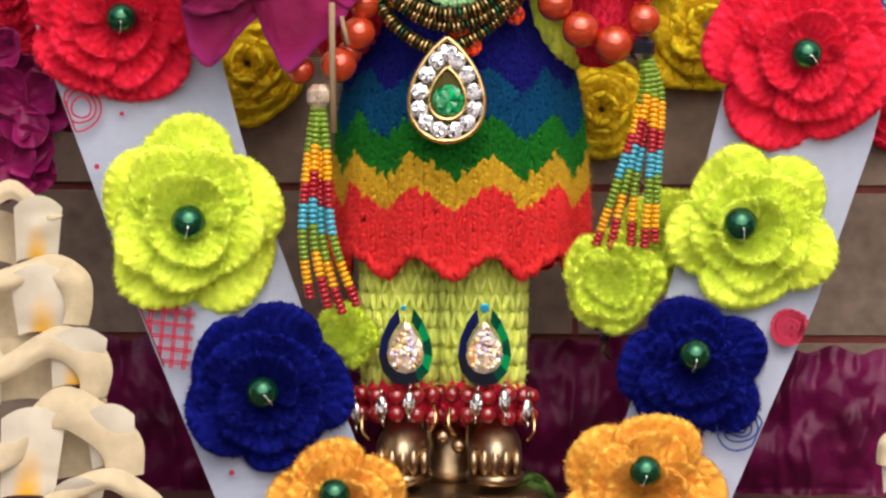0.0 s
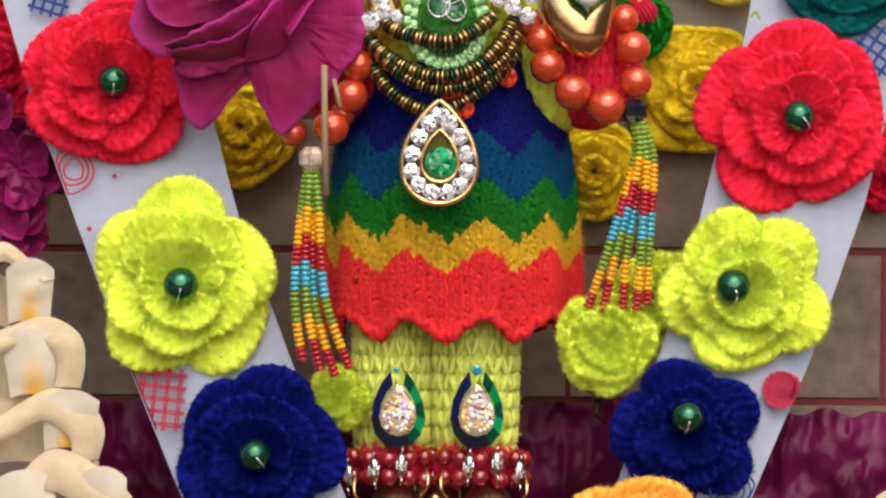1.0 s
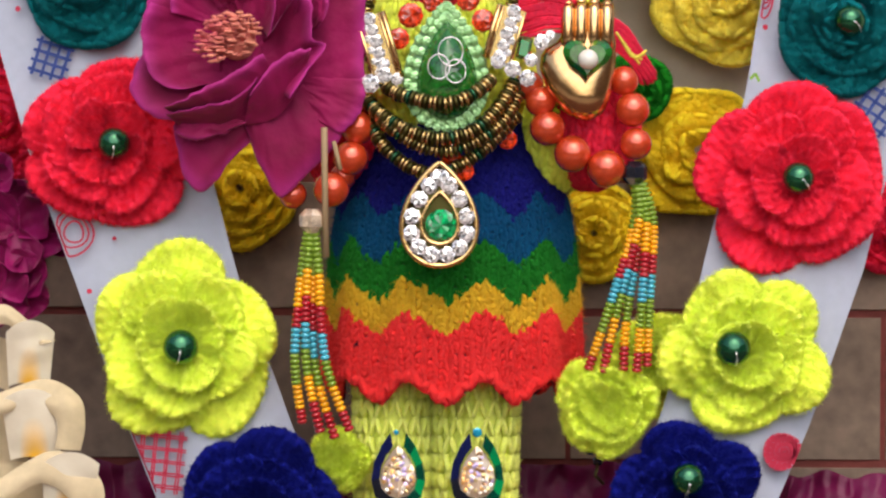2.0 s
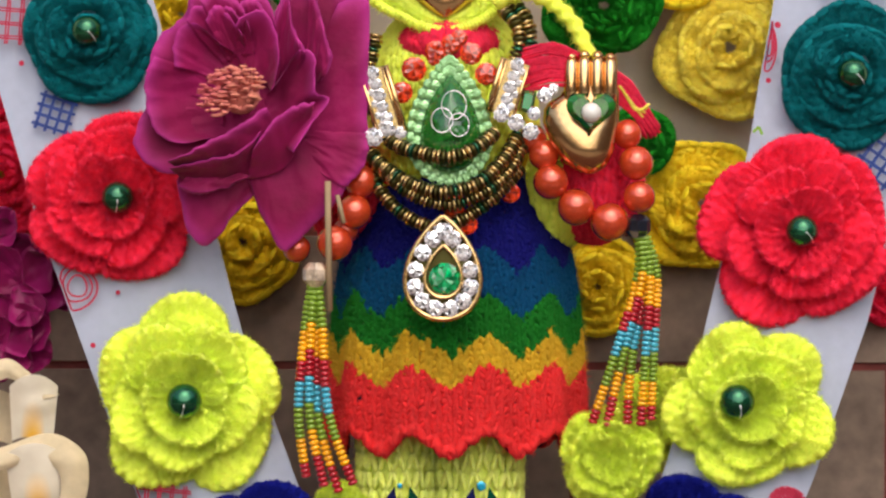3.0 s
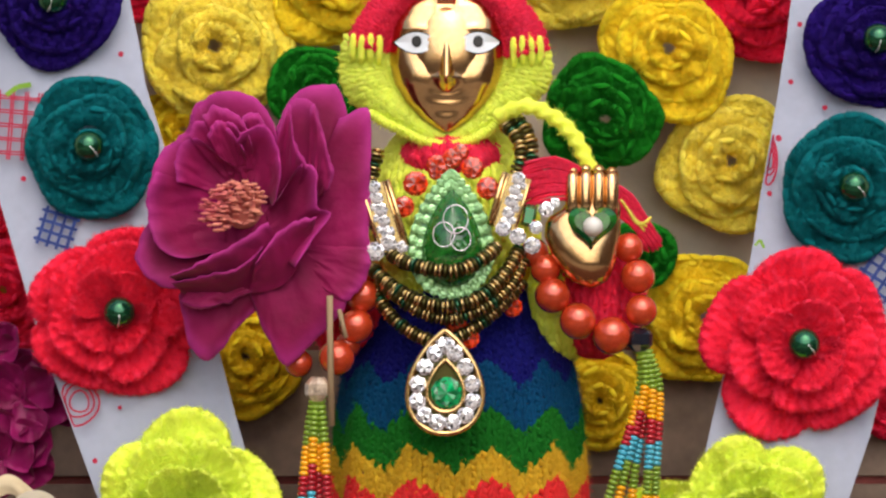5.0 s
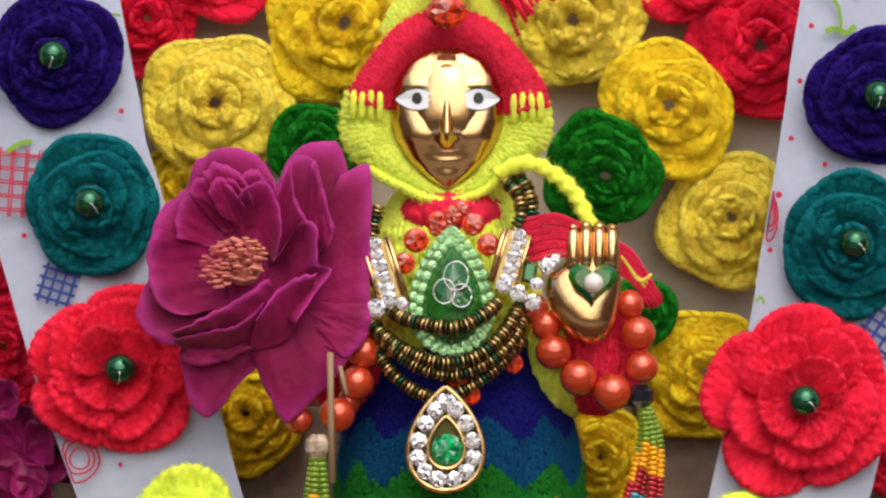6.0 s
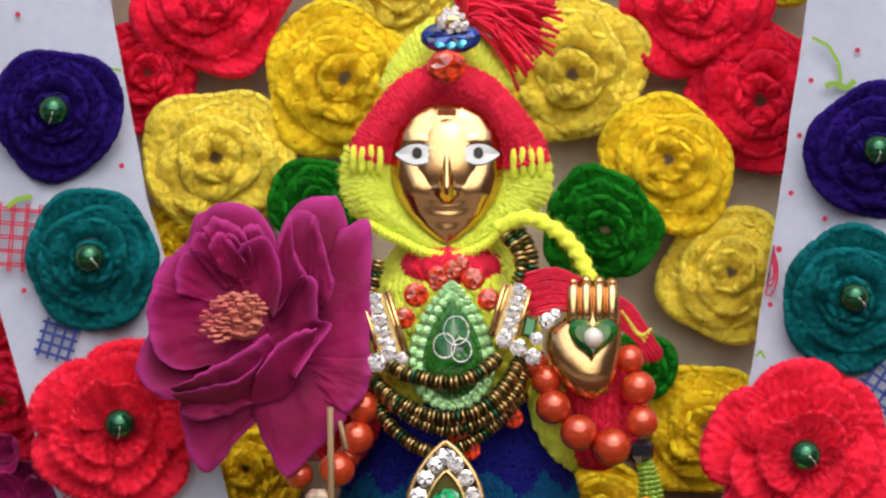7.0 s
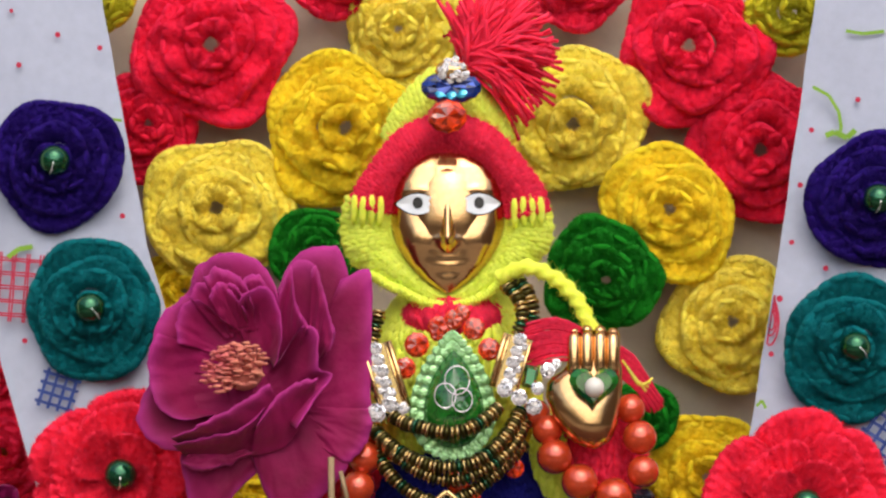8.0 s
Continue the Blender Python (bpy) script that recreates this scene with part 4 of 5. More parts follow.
# leggings
legs = empty("knitted_leggings", Matrix.Translation(at(785, 1160, 0.0)), "lime openwork knitted leggings gathered in red at the ankles", "leggings")
for cu, hw in ((706, 66), (852, 74)):
    def leg(a, c):
        t, v = 2 * math.pi * a, 880 + 290 * c
        w = hw * interp(v, [(880, 1.02), (1000, 1.0), (1120, 0.96), (1170, 0.9)]) * UNIT
        w += 0.0005 * noise.noise(Vector((a * 20, c * 20, cu)))
        p = at(cu, v, -0.012)
        return (p.x + w * math.cos(t), p.y + w * math.sin(t), p.z)
    v, f = sheet(leg, 60, 30, loop=True)
    mid = Vector((at(cu, 1000, -0.012).x, -0.012, 0))
    v = [Vector((mid.x + (p[0] - mid.x) * 0.91, mid.y + (p[1] - mid.y) * 0.91, p[2])) for p in v]
    lb = Build().add(v, [tuple(reversed(q)) for q in f])
    rng = random.Random(cu)
    cols, rows = 17, 9
    for i in range(cols):
        for j in range(rows):
            a0 = (i + 0.5 * (j % 2) + rng.uniform(-0.08, 0.08)) / cols
            c0, c1 = j / rows, min(1.0, (j + 1.12) / rows)
            for lean in (-0.42, 0.42):
                stitch(lb, Vector(leg(a0 + 0.06 * lean / cols, c0)), Vector(leg(a0 + lean / cols, c1)), surface_normal(leg, a0, min(0.98, c0)), 0.0019, 0.0032)
    world_part("leg", fuzzy(lb, 6500, cu, 0.0020), LIME_KNIT, legs)
    cuff = lump(cu, 1172, hw + 6, 44, -0.012, (hw + 6) * UNIT, cu)
    world_part("ankle_cuff", fuzzy(cuff, 400, cu + 1), RED, legs, "red gathered cuff")


# ---- jewels ----
def gem_mesh(mat, sides=8, h=0.22, table=0.58, name="stone"):
    """A cut stone of radius 1: girdle, two rings of triangular crown facets and a table."""
    rng = random.Random(sides * 7 + int(h * 100))
    verts, faces = [], []
    for i, (r, z) in enumerate(((0.92, -0.2), (1.0, 0.0), (0.80, h * 0.62), (table, h))):
        for k in range(sides):
            a = 2 * math.pi * (k + 0.5 * (i % 2)) / sides
            verts.append((r * math.cos(a), r * math.sin(a), z + (rng.uniform(-0.09, 0.09) if i > 1 else 0)))
    for i in range(3):
        for k in range(sides):
            k2 = (k + 1) % sides
            a, b, c, d = i * sides + k, i * sides + k2, (i + 1) * sides + k, (i + 1) * sides + k2
            faces += [(a, b, c), (b, d, c)] if i % 2 == 0 else [(a, b, d), (a, d, c)]
    verts.append((0, 0, h + 0.05))
    faces += [(3 * sides + k, 3 * sides + (k + 1) % sides, 4 * sides) for k in range(sides)]
    faces.append(tuple(reversed(range(sides))))
    b = Build()
    for q in faces:
        b.add([verts[k] for k in q], [tuple(range(len(q)))])
    return b.mesh(name, mat, False)


CLEAR_GEM, PERIDOT_GEM, AMBER_GEM = gem_mesh(SILVER), gem_mesh(PERIDOT, 8), gem_mesh(AMBER, 10)
# the opal's sparkle as colour: each chip gets one fixed tone at random
GLINT, nt, links, bs = base_material("opal_glint", (0.8, 0.7, 0.6, 1), 0.08, 0.4)
info, ramp = nt.new("ShaderNodeObjectInfo"), nt.new("ShaderNodeValToRGB")
ramp.color_ramp.interpolation = "CONSTANT"
for pos, col in ((0.0, (0.95, 0.55, 0.20, 1)), (0.22, (0.95, 0.90, 0.80, 1)), (0.45, (0.55, 0.45, 0.75, 1)), (0.6, (0.85, 0.72, 0.35, 1)), (0.8, (0.30, 0.16, 0.08, 1))):
    e = ramp.color_ramp.elements[0] if pos == 0 else ramp.color_ramp.elements.new(pos)
    e.position, e.color = pos, col
ramp.color_ramp.elements[-1].color = (0.30, 0.16, 0.08, 1)
links.new(info.outputs["Random"], ramp.inputs[0])
links.new(ramp.outputs[0], bs.inputs["Base Color"])
EMERALD_GEM, OPAL_GEM, RUBY_BALL = gem_mesh(EMERALD, 12), gem_mesh(GLINT, 6), Build().add(*ball(1, 1, 1, 14, 10)).mesh("bead", RUBY)
ORANGE_BALL = Build().add(*ball(1, 1, 1, 24, 16)).mesh("bead", ORANGE_PEARL)


def spot(u, v, y, size, turn=0.0, tip=0.0, side=0.0, sx=1.0, sy=1.0):
    return facing(u, v, y, turn, tip, side) @ Matrix.Diagonal((size * UNIT * sx, size * UNIT * sy, size * UNIT, 1))


def under(parent, m):
    return parent.matrix_basis.inverted() @ m


def drop_outline(t, top, low, half):
    """Teardrop: t from 0 (point at the top) round to 1."""
    a = 2 * math.pi * t
    x = math.sin(a) * math.sin(a / 2) ** 0.7
    yv = -math.cos(a)
    return half * x * 1.2, (top + low) / 2 + (low - top) / 2 * yv


def drop_loop(cu, top, low, half, y, n=48, lean=0.0):
    out = []
    for k in range(n):
        x, v = drop_outline(k / n, top, low, half)
        out.append(at(cu + x + lean * (v - low), v, y))
    return out


def drop_plate(cu, top, low, half, y, thick, n=40, dome=0.0, lean=0.0):
    ring = drop_loop(cu, top, low, half, y, n, lean)
    back = [p + Vector((0, thick, 0)) for p in ring]
    cv = top + (low - top) * 0.62
    mid = [p.lerp(at(cu + lean * (cv - low), cv, y), 0.45) - Vector((0, dome * 0.7, 0)) for p in ring]
    c = at(cu + lean * (cv - low), cv, y - dome)
    f = [((k + 1) % n, k, n + k, n + (k + 1) % n) for k in range(n)]
    f += [(k, (k + 1) % n, 2 * n + (k + 1) % n, 2 * n + k) for k in range(n)]
    f += [(2 * n + k, 2 * n + (k + 1) % n, 3 * n) for k in range(n)]
    return Build().add(ring + back + mid + [c], f)


def closed_tube(pts, r, sides=8):
    v, f = tube(pts + [pts[0]], r, sides)
    return v, f


# teardrop pendant of clear stones round an emerald
YP = -0.054
pend = empty("teardrop_pendant", Matrix.Translation(at(787, 640, YP)), "gold teardrop pendant with clear crystals round a green stone", "pendant")
# dark plate in place of the open setting, its shade put into the colour
world_part("plate", drop_plate(787, 536, 712, 64, YP + 0.001, 0.003), BRONZE_DARK, pend)
world_part("outer_rim", Build().add(*closed_tube(drop_loop(787, 532, 714, 67, YP), 0.0010)), GOLD, pend)
world_part("inner_rim", Build().add(*closed_tube(drop_loop(788, 584, 676, 33, YP - 0.001), 0.0008)), GOLD, pend)
for k in range(14):
    x, v = drop_outline((k + 0.5) / 14, 557, 697, 51)
    piece("crystal", CLEAR_GEM, pend, under(pend, spot(787 + x, v, YP - 0.001, 15, 20 * k)))
piece("green_stone", EMERALD_GEM, pend, under(pend, spot(790, 642, YP - 0.001, 27)), "round green stone")
for u, v, r in ((805, 515, 20), (830, 546, 18), (906, 490, 18)):
    g = new("orange_stone", AMBER_GEM)
    g.matrix_world = spot(u, v, -0.046 if u < 880 else -0.036, r)
    tagged(g, "faceted orange crystal stone on the necklace", "gem", "orange stones")

# green teardrop brooch
YB = -0.043
brooch = empty("green_brooch", Matrix.Translation(at(798, 360, YB)), "large green glass teardrop brooch edged with pale green crystals", "brooch")
world_part("plate", drop_plate(798, 250, 474, 78, YB + 0.001, 0.003), PERIDOT, brooch)
world_part("glass_drop", drop_plate(800, 282, 455, 54, YB - 0.001, 0.002, dome=0.005), GREEN_GLASS, brooch, "clear green glass drop")
for ring, (top, low, half, n) in enumerate(((254, 470, 70, 34), (272, 462, 58, 28))):
    for k in range(n):
        x, v = drop_outline((k + 0.5 * ring) / n, top, low, half)
        piece("crystal", PERIDOT_GEM, brooch, under(brooch, spot(798 + x, v, YB, 8.5, 11 * k)))
for cu, cv, r in ((806, 335, 22), (785, 362, 19), (815, 370, 18)):
    loop = [at(cu + r * math.cos(a * 0.3), cv + r * 1.15 * math.sin(a * 0.3), YB - 0.0068) for a in range(21)]
    world_part("wire_loop", Build().add(*closed_tube(loop, 0.0002, 5)), SILVER, brooch, "thin wire loop")
for cu, cv, r in ((816, 350, 13), (814, 384, 13)):
    piece("inset_stone", gem_mesh(GREEN_GLASS, 8), brooch, under(brooch, spot(cu, cv, YB - 0.0058, r)), "small bright green stone")

# rhinestone clasps beside it: a gold bar with two bright edges, crystals along it and a foot of larger ones
def clasp(ends, big, foot, edge, gem_at):
    (u0, v0), (u1, v1) = ends
    cl = empty("crystal_clasp", Matrix.Translation(at((u0 + u1) / 2, (v0 + v1) / 2, -0.044)), "gold clasp set with clear crystals and a green baguette", "clasp", "crystal clasps")
    du, dv = u1 - u0, v1 - v0
    ln = math.hypot(du, dv)
    nx, ny = -dv / ln, du / ln
    quad = [(u0 + nx * 21, v0 + ny * 21), (u1 + nx * 25, v1 + ny * 25), (u1 - nx * 25, v1 - ny * 25), (u0 - nx * 21, v0 - ny * 21)]
    vv = [at(u, v, -0.044) for u, v in quad] + [at(u, v, -0.040) for u, v in quad]
    world_part("bar", Build().add(vv, [(3, 2, 1, 0), (0, 1, 5, 4), (1, 2, 6, 5), (2, 3, 7, 6), (3, 0, 4, 7)]), BRONZE, cl, smooth=False)
    for off, rad in ((edge * 24, 0.0009), (edge * 17, 0.0005), (-edge * 23, 0.0006)):
        line = [at(u0 + nx * off, v0 + ny * off, -0.0448), at(u1 + nx * off, v1 + ny * off, -0.0448)]
        world_part("edge_wire", Build().add(*tube(line, rad, 8)), GOLD, cl)
    for k in range(big):
        s = 0.05 + 0.86 * k / (big - 1)
        piece("crystal", CLEAR_GEM, cl, under(cl, spot(u0 + du * s - nx * edge * 3, v0 + dv * s - ny * edge * 3, -0.0445, 12.5 - 1.5 * (k % 2), 17 * k)))
    for k in range(big - 1):
        s = 0.15 + 0.86 * k / (big - 1)
        piece("crystal", CLEAR_GEM, cl, under(cl, spot(u0 + du * s - nx * edge * 15, v0 + dv * s - ny * edge * 15, -0.0445, 6.5, 23 * k)))
    for k, (u, v, r) in enumerate(foot):
        piece("crystal", CLEAR_GEM, cl, under(cl, spot(u, v, -0.0452, r, 31 * k)))
    gu, gv = gem_at
    g = Build()
    vv = [(gu - 8, gv - 22), (gu + 16, gv - 17), (gu + 8, gv + 22), (gu - 16, gv + 16)]
    g.add([at(u, v, -0.041) for u, v in vv] + [at(gu + (u - gu) * 0.6, gv + (v - gv) * 0.7, -0.0445) for u, v in vv],
          [(7, 6, 5, 4), (0, 1, 5, 4), (1, 2, 6, 5), (2, 3, 7, 6), (3, 0, 4, 7)])
    world_part("baguette", g, EMERALD, cl, "green baguette stone", smooth=False)


clasp(((662, 272), (698, 388)), 6, ((664, 392, 17), (688, 378, 14), (712, 384, 11)), -1, (640, 330))
clasp(((916, 258), (888, 352)), 5, ((890, 352, 14), (916, 366, 15), (942, 382, 15), (948, 350, 12), (966, 318, 14), (982, 306, 9)), 1, (936, 329))

# red stones at the collar
for u, v, r in ((735, 272, 22), (773, 240, 19), (800, 228, 18), (836, 244, 20), (863, 280, 20), (714, 313, 19), (815, 216, 15), (772, 252, 14)):
    g = new("collar_stone", AMBER_GEM)
    g.matrix_world = spot(u, v, -0.041, r, u * 1.0)
    tagged(g, "round faceted orange-red crystal on the tunic collar", "gem", "stones at the collar")

# bronze bead necklaces
DISC_A = Build().add(*lathe([(0.55, -0.5), (1.0, -0.28), (1.0, 0.28), (0.55, 0.5)], 12)).mesh("bead", BRONZE)
DISC_B = Build().add(*lathe([(0.5, -0.5), (0.95, -0.3), (0.95, 0.3), (0.5, 0.5)], 12)).mesh("bead", BRONZE_DARK)
DISC_C = Build().add(*lathe([(0.5, -0.5), (0.95, -0.2), (0.95, 0.2), (0.5, 0.5)], 12)).mesh("bead", GREEN_PEARL)


def necklace(ctrl, count, size, label):
    count, size = int(count * 1.3), size * 0.9
    pts = curve_points([at(u, v, y) for u, v, y in ctrl], count)
    root = empty("bead_necklace", Matrix.Translation(pts[count // 2]), label, "necklace", "bronze bead necklaces")
    cordb = Build().add(*tube(pts, 0.0006, 6))
    world_part("thread", cordb, BRONZE_DARK, root)
    for k in range(count):
        p, d = (pts[k] + pts[k + 1]) / 2, (pts[k + 1] - pts[k])
        q = d.to_track_quat("Z", "Y").to_matrix().to_4x4()
        s = size * UNIT * (1.0 if k % 3 else 0.85)
        me = DISC_B if k % 3 == 2 else (DISC_C if k % 7 == 3 else DISC_A)
        piece("bead", me, root, under(root, Matrix.Translation(p) @ q @ Matrix.Diagonal((s, s, d.length * 0.92, 1))))


necklace([(668, 210, -0.028), (655, 300, -0.032), (690, 392, -0.042), (745, 420, -0.049), (805, 427, -0.052), (850, 408, -0.049), (880, 382, -0.044)], 40, 16, "antique bronze disc-bead necklace, upper strand")
necklace([(655, 418, -0.036), (690, 452, -0.044), (745, 482, -0.050), (795, 490, -0.052), (850, 474, -0.050), (895, 430, -0.044), (920, 385, -0.038)], 36, 16, "antique bronze disc-bead necklace, middle strand")
necklace([(660, 455, -0.036), (690, 505, -0.042), (735, 540, -0.046), (780, 556, -0.050)], 16, 15, "antique bronze disc-bead necklace, lower strand")
necklace([(780, 556, -0.050), (835, 530, -0.046), (880, 495, -0.042), (925, 445, -0.036)], 19, 15, "antique bronze disc-bead necklace, lower strand")
necklace([(668, 435, -0.038), (700, 470, -0.046), (745, 500, -0.049), (800, 512, -0.050), (860, 490, -0.048), (905, 452, -0.042), (930, 400, -0.036)], 36, 14, "dark bronze bead necklace between the other strands")
necklace([(905, 150, -0.028), (930, 180, -0.032), (940, 220, -0.034), (930, 262, -0.034)], 12, 17, "short bronze and green bead chain at the shoulder")
necklace([(890, 165, -0.028), (915, 190, -0.034), (922, 225, -0.036), (912, 258, -0.036)], 10, 15, "short bronze and green bead chain at the shoulder")

# hat jewels
for nm, u, v, y, r, me, sy, lab in (("orange_stone", 790, -134, -0.036, 35, AMBER_GEM, 0.84, "oval orange crystal on the red brim"),):
    g = new(nm, me)
    g.matrix_world = spot(u, v, y, r, 0, 0, 0, 1, sy)
    tagged(g, lab, "gem")
crest = empty("crest_jewel", facing(797, -186, -0.030), "blue crystal crest with a clear crystal knob on the hat", "brooch")
cb = gem_mesh(BLUE_STONE, 14, 0.35, 0.5)
piece("blue_stone", cb, crest, Matrix.Diagonal((53 * UNIT, 29 * UNIT, 40 * UNIT, 1)), "oval blue crystal")
for k in range(3):
    piece("facet", gem_mesh(CYAN_STONE, 5, 0.3), crest, pose((-18 + 18 * k) * UNIT, (-14 + 2 * abs(k - 1)) * UNIT, 14 * UNIT, -30, 0, 20 * k) @ Matrix.Diagonal((10 * UNIT, 10 * UNIT, 8 * UNIT, 1)), "bright blue facet")
knob = piece("knob", Build().add(*ball(30 * UNIT, 20 * UNIT, 20 * UNIT, 16, 10)).mesh("knob", GOLD), crest, pose(2 * UNIT, 28 * UNIT, 10 * UNIT))
rng = random.Random(4)
for k in range(22):
    a, q = rng.uniform(0, 6.28), rng.uniform(0.1, 0.95) ** 0.5
    piece("crystal", CLEAR_GEM, knob, pose(28 * UNIT * q * math.cos(a), 20 * UNIT * q * math.sin(a), (20 * math.sqrt(1 - q * q * 0.9)) * UNIT) @ Matrix.Scale(7 * UNIT, 4))

# heart on the palm
heart = empty("heart_jewel", Matrix.Translation(at(1048, 345, -0.049)), "green glass heart with a white pearl on the palm", "gem")
hb, ring = Build(), []
for k in range(36):
    t = 2 * math.pi * k / 36
    x, y2 = 16 * math.sin(t) ** 3, 13 * math.cos(t) - 5 * math.cos(2 * t) - 2 * math.cos(3 * t) - math.cos(4 * t)
    ring.append((1048 + x * 2.75, 345 - y2 * 2.55))
front = [at(1048 + (u - 1048) * 0.72, 343 + (v - 343) * 0.72, -0.0515) for u, v in ring]
hb.add([at(u, v, -0.0465) for u, v in ring] + [at(u, v, -0.0495) for u, v in ring] + front,
       [(k, (k + 1) % 36, 36 + (k + 1) % 36, 36 + k) for k in range(36)] + [(36 + k, 36 + (k + 1) % 36, 72 + (k + 1) % 36, 72 + k) for k in range(36)] + [tuple(72 + k for k in range(36))])
world_part("glass", hb, GREEN_GLASS, heart, smooth=False)
piece("pearl", Build().add(*ball(17 * UNIT, 17 * UNIT, 17 * UNIT, 20, 12)).mesh("pearl", WHITE_PEARL), heart, under(heart, Matrix.Translation(at(1049, 348, -0.054))), "white pearl")

# orange pearl bracelets
for spots in ([(945, 395, 26), (965, 422, 27), (978, 470, 31), (1022, 515, 32), (1082, 541, 33), (1134, 497, 28), (1128, 437, 30), (1112, 386, 26)],
              [(652, 424, 24), (642, 470, 30), (630, 524, 30), (596, 580, 31), (528, 590, 24), (616, 556, 22)]):
    root = empty("pearl_bracelet", Matrix.Translation(at(spots[2][0], spots[2][1], -0.035)), "bracelet of shiny orange pearl beads round the wrist", "bracelet", "orange pearl bracelets")
    for k, (u, v, r) in enumerate(spots):
        y = -0.034 - 0.004 * math.sin(math.pi * k / (len(spots) - 1))
        piece("bead", ORANGE_BALL, root, under(root, Matrix.Translation(at(u, v, y)) @ Matrix.Scale(r * UNIT, 4)))

# seed bead tassels
SEEDS = {n: Build().add(*lathe([(0.5, -0.5), (1.0, -0.25), (1.0, 0.25), (0.5, 0.5)], 8)).mesh("bead", m) for n, m in
         (("g", SEED_GREEN), ("y", SEED_YELLOW), ("r", SEED_RED), ("c", SEED_CYAN))}


def bead_tassel(top, ends, plan, head_mat, label, y):
    root = empty("bead_tassel", Matrix.Translation(at(*top, y)), label, "tassel", "seed bead tassels")
    hb2 = Build().add(*lathe([(0.5, -0.9), (0.95, -0.4), (0.95, 0.4), (0.5, 0.9)], 8))
    piece("head", hb2.mesh("head", head_mat, False), root, Matrix.Scale(23 * UNIT, 4), "faceted head bead")
    for k, (du, mu, eu, ev) in enumerate(ends):
        pts = curve_points([at(top[0] + du * 0.4, top[1] + 18, y), at(top[0] + du, top[1] + 90, y - 0.002 * (k % 2)), at(mu, (top[1] + ev) / 2 + 60, y - 0.004 + 0.002 * (k % 3)), at(eu, ev, y - 0.002 * (k % 2))], 38)
        for j in range(38):
            s = j / 38
            c = next(col for lim, col in plan if s + 0.02 * ((k * 3) % 4 - 1.5) < lim)
            p, d = (pts[j] + pts[j + 1]) / 2, pts[j + 1] - pts[j]
            q = d.to_track_quat("Z", "Y").to_matrix().to_4x4()
            piece("bead", SEEDS[c], root, under(root, Matrix.Translation(p) @ q @ Matrix.Diagonal((8.6 * UNIT, 8.6 * UNIT, d.length * 0.96, 1))))


PLAN = [(0.20, "g"), (0.34, "y"), (0.47, "r"), (0.60, "c"), (0.74, "g"), (0.87, "y"), (9, "r")]
bead_tassel((1132, 548), [(0, 1090, 1052, 898), (8, 1104, 1078, 904), (16, 1122, 1114, 900), (22, 1146, 1138, 902), (34, 1160, 1156, 892)], PLAN, BLACK_STONE, "tassel of green, yellow, red and blue seed beads with dark crystal", -0.036)
bead_tassel((562, 636), [(-18, 532, 546, 995), (-8, 552, 578, 1012), (2, 568, 604, 1022), (12, 586, 630, 1008)], PLAN, OPAL, "tassel of green, yellow, red and blue seed beads with clear crystal", -0.048)

# horseshoe jewels on the leggings
for cu, lean in ((716, -0.06), (856, 0.03)):
    Y0 = -0.034
    root = empty("drop_jewel", Matrix.Translation(at(cu, 1078, Y0)), "opal teardrop stone in a dark blue and green crystal horseshoe", "brooch", "drop jewels on the leggings")
    n = 13
    for k in range(n):
        if k == 0:
            continue
        t0, t1 = (k - 0.5) / n, (k + 0.5) / n
        quad = []
        for t, s in ((t0, 1.0), (t1, 1.0), (t1, 0.66), (t0, 0.66)):
            x, v = drop_outline(0.06 + 0.88 * t, 998, 1150, 50)
            quad.append((cu + x * s, 1085 + (v - 1085) * s))
        vv = [at(u, v, Y0 + 0.002) for u, v in quad] + [at(cu + (u - cu) * (0.97 if i < 2 else 1.04), v, Y0 - 0.0022) for i, (u, v) in enumerate(quad)]
        mat = EMERALD if k in (2, 4) else DARK_GREEN if k < 6 else BLACK_STONE if k < 10 else MIDNIGHT
        world_part("segment", Build().add(vv, [(7, 6, 5, 4), (0, 1, 5, 4), (1, 2, 6, 5), (2, 3, 7, 6), (3, 0, 4, 7)]), mat, root, "dark crystal segment", smooth=False)
    piece("bright_stone", gem_mesh(CYAN_STONE, 6), root, under(root, spot(cu + (0 if lean > 0 else -4), 1010, Y0, 9 if lean > 0 else 5)), "small cyan stone")
    drop = drop_plate(cu, 1034, 1132, 33, Y0 - 0.001, 0.003, 22, 0.003)
    jag = random.Random(3)
    drop.v = [(x, y + jag.uniform(-0.0005, 0.0005), z) for x, y, z in drop.v]
    stone_ob = world_part("opal_drop", drop, OPAL, root, "glittering opal teardrop", smooth=False)
    for k in range(64):
        t, s = jag.random(), jag.random() ** 0.5 * 0.85
        x, v = drop_outline(t, 1036, 1130, 32)
        piece("glint", OPAL_GEM, root, under(root, spot(cu + x * s, 1090 + (v - 1090) * s, Y0 - 0.0025 - 0.0015 * (1 - s), jag.uniform(3, 5), jag.uniform(0, 90), jag.uniform(-25, 25), jag.uniform(-25, 25))))

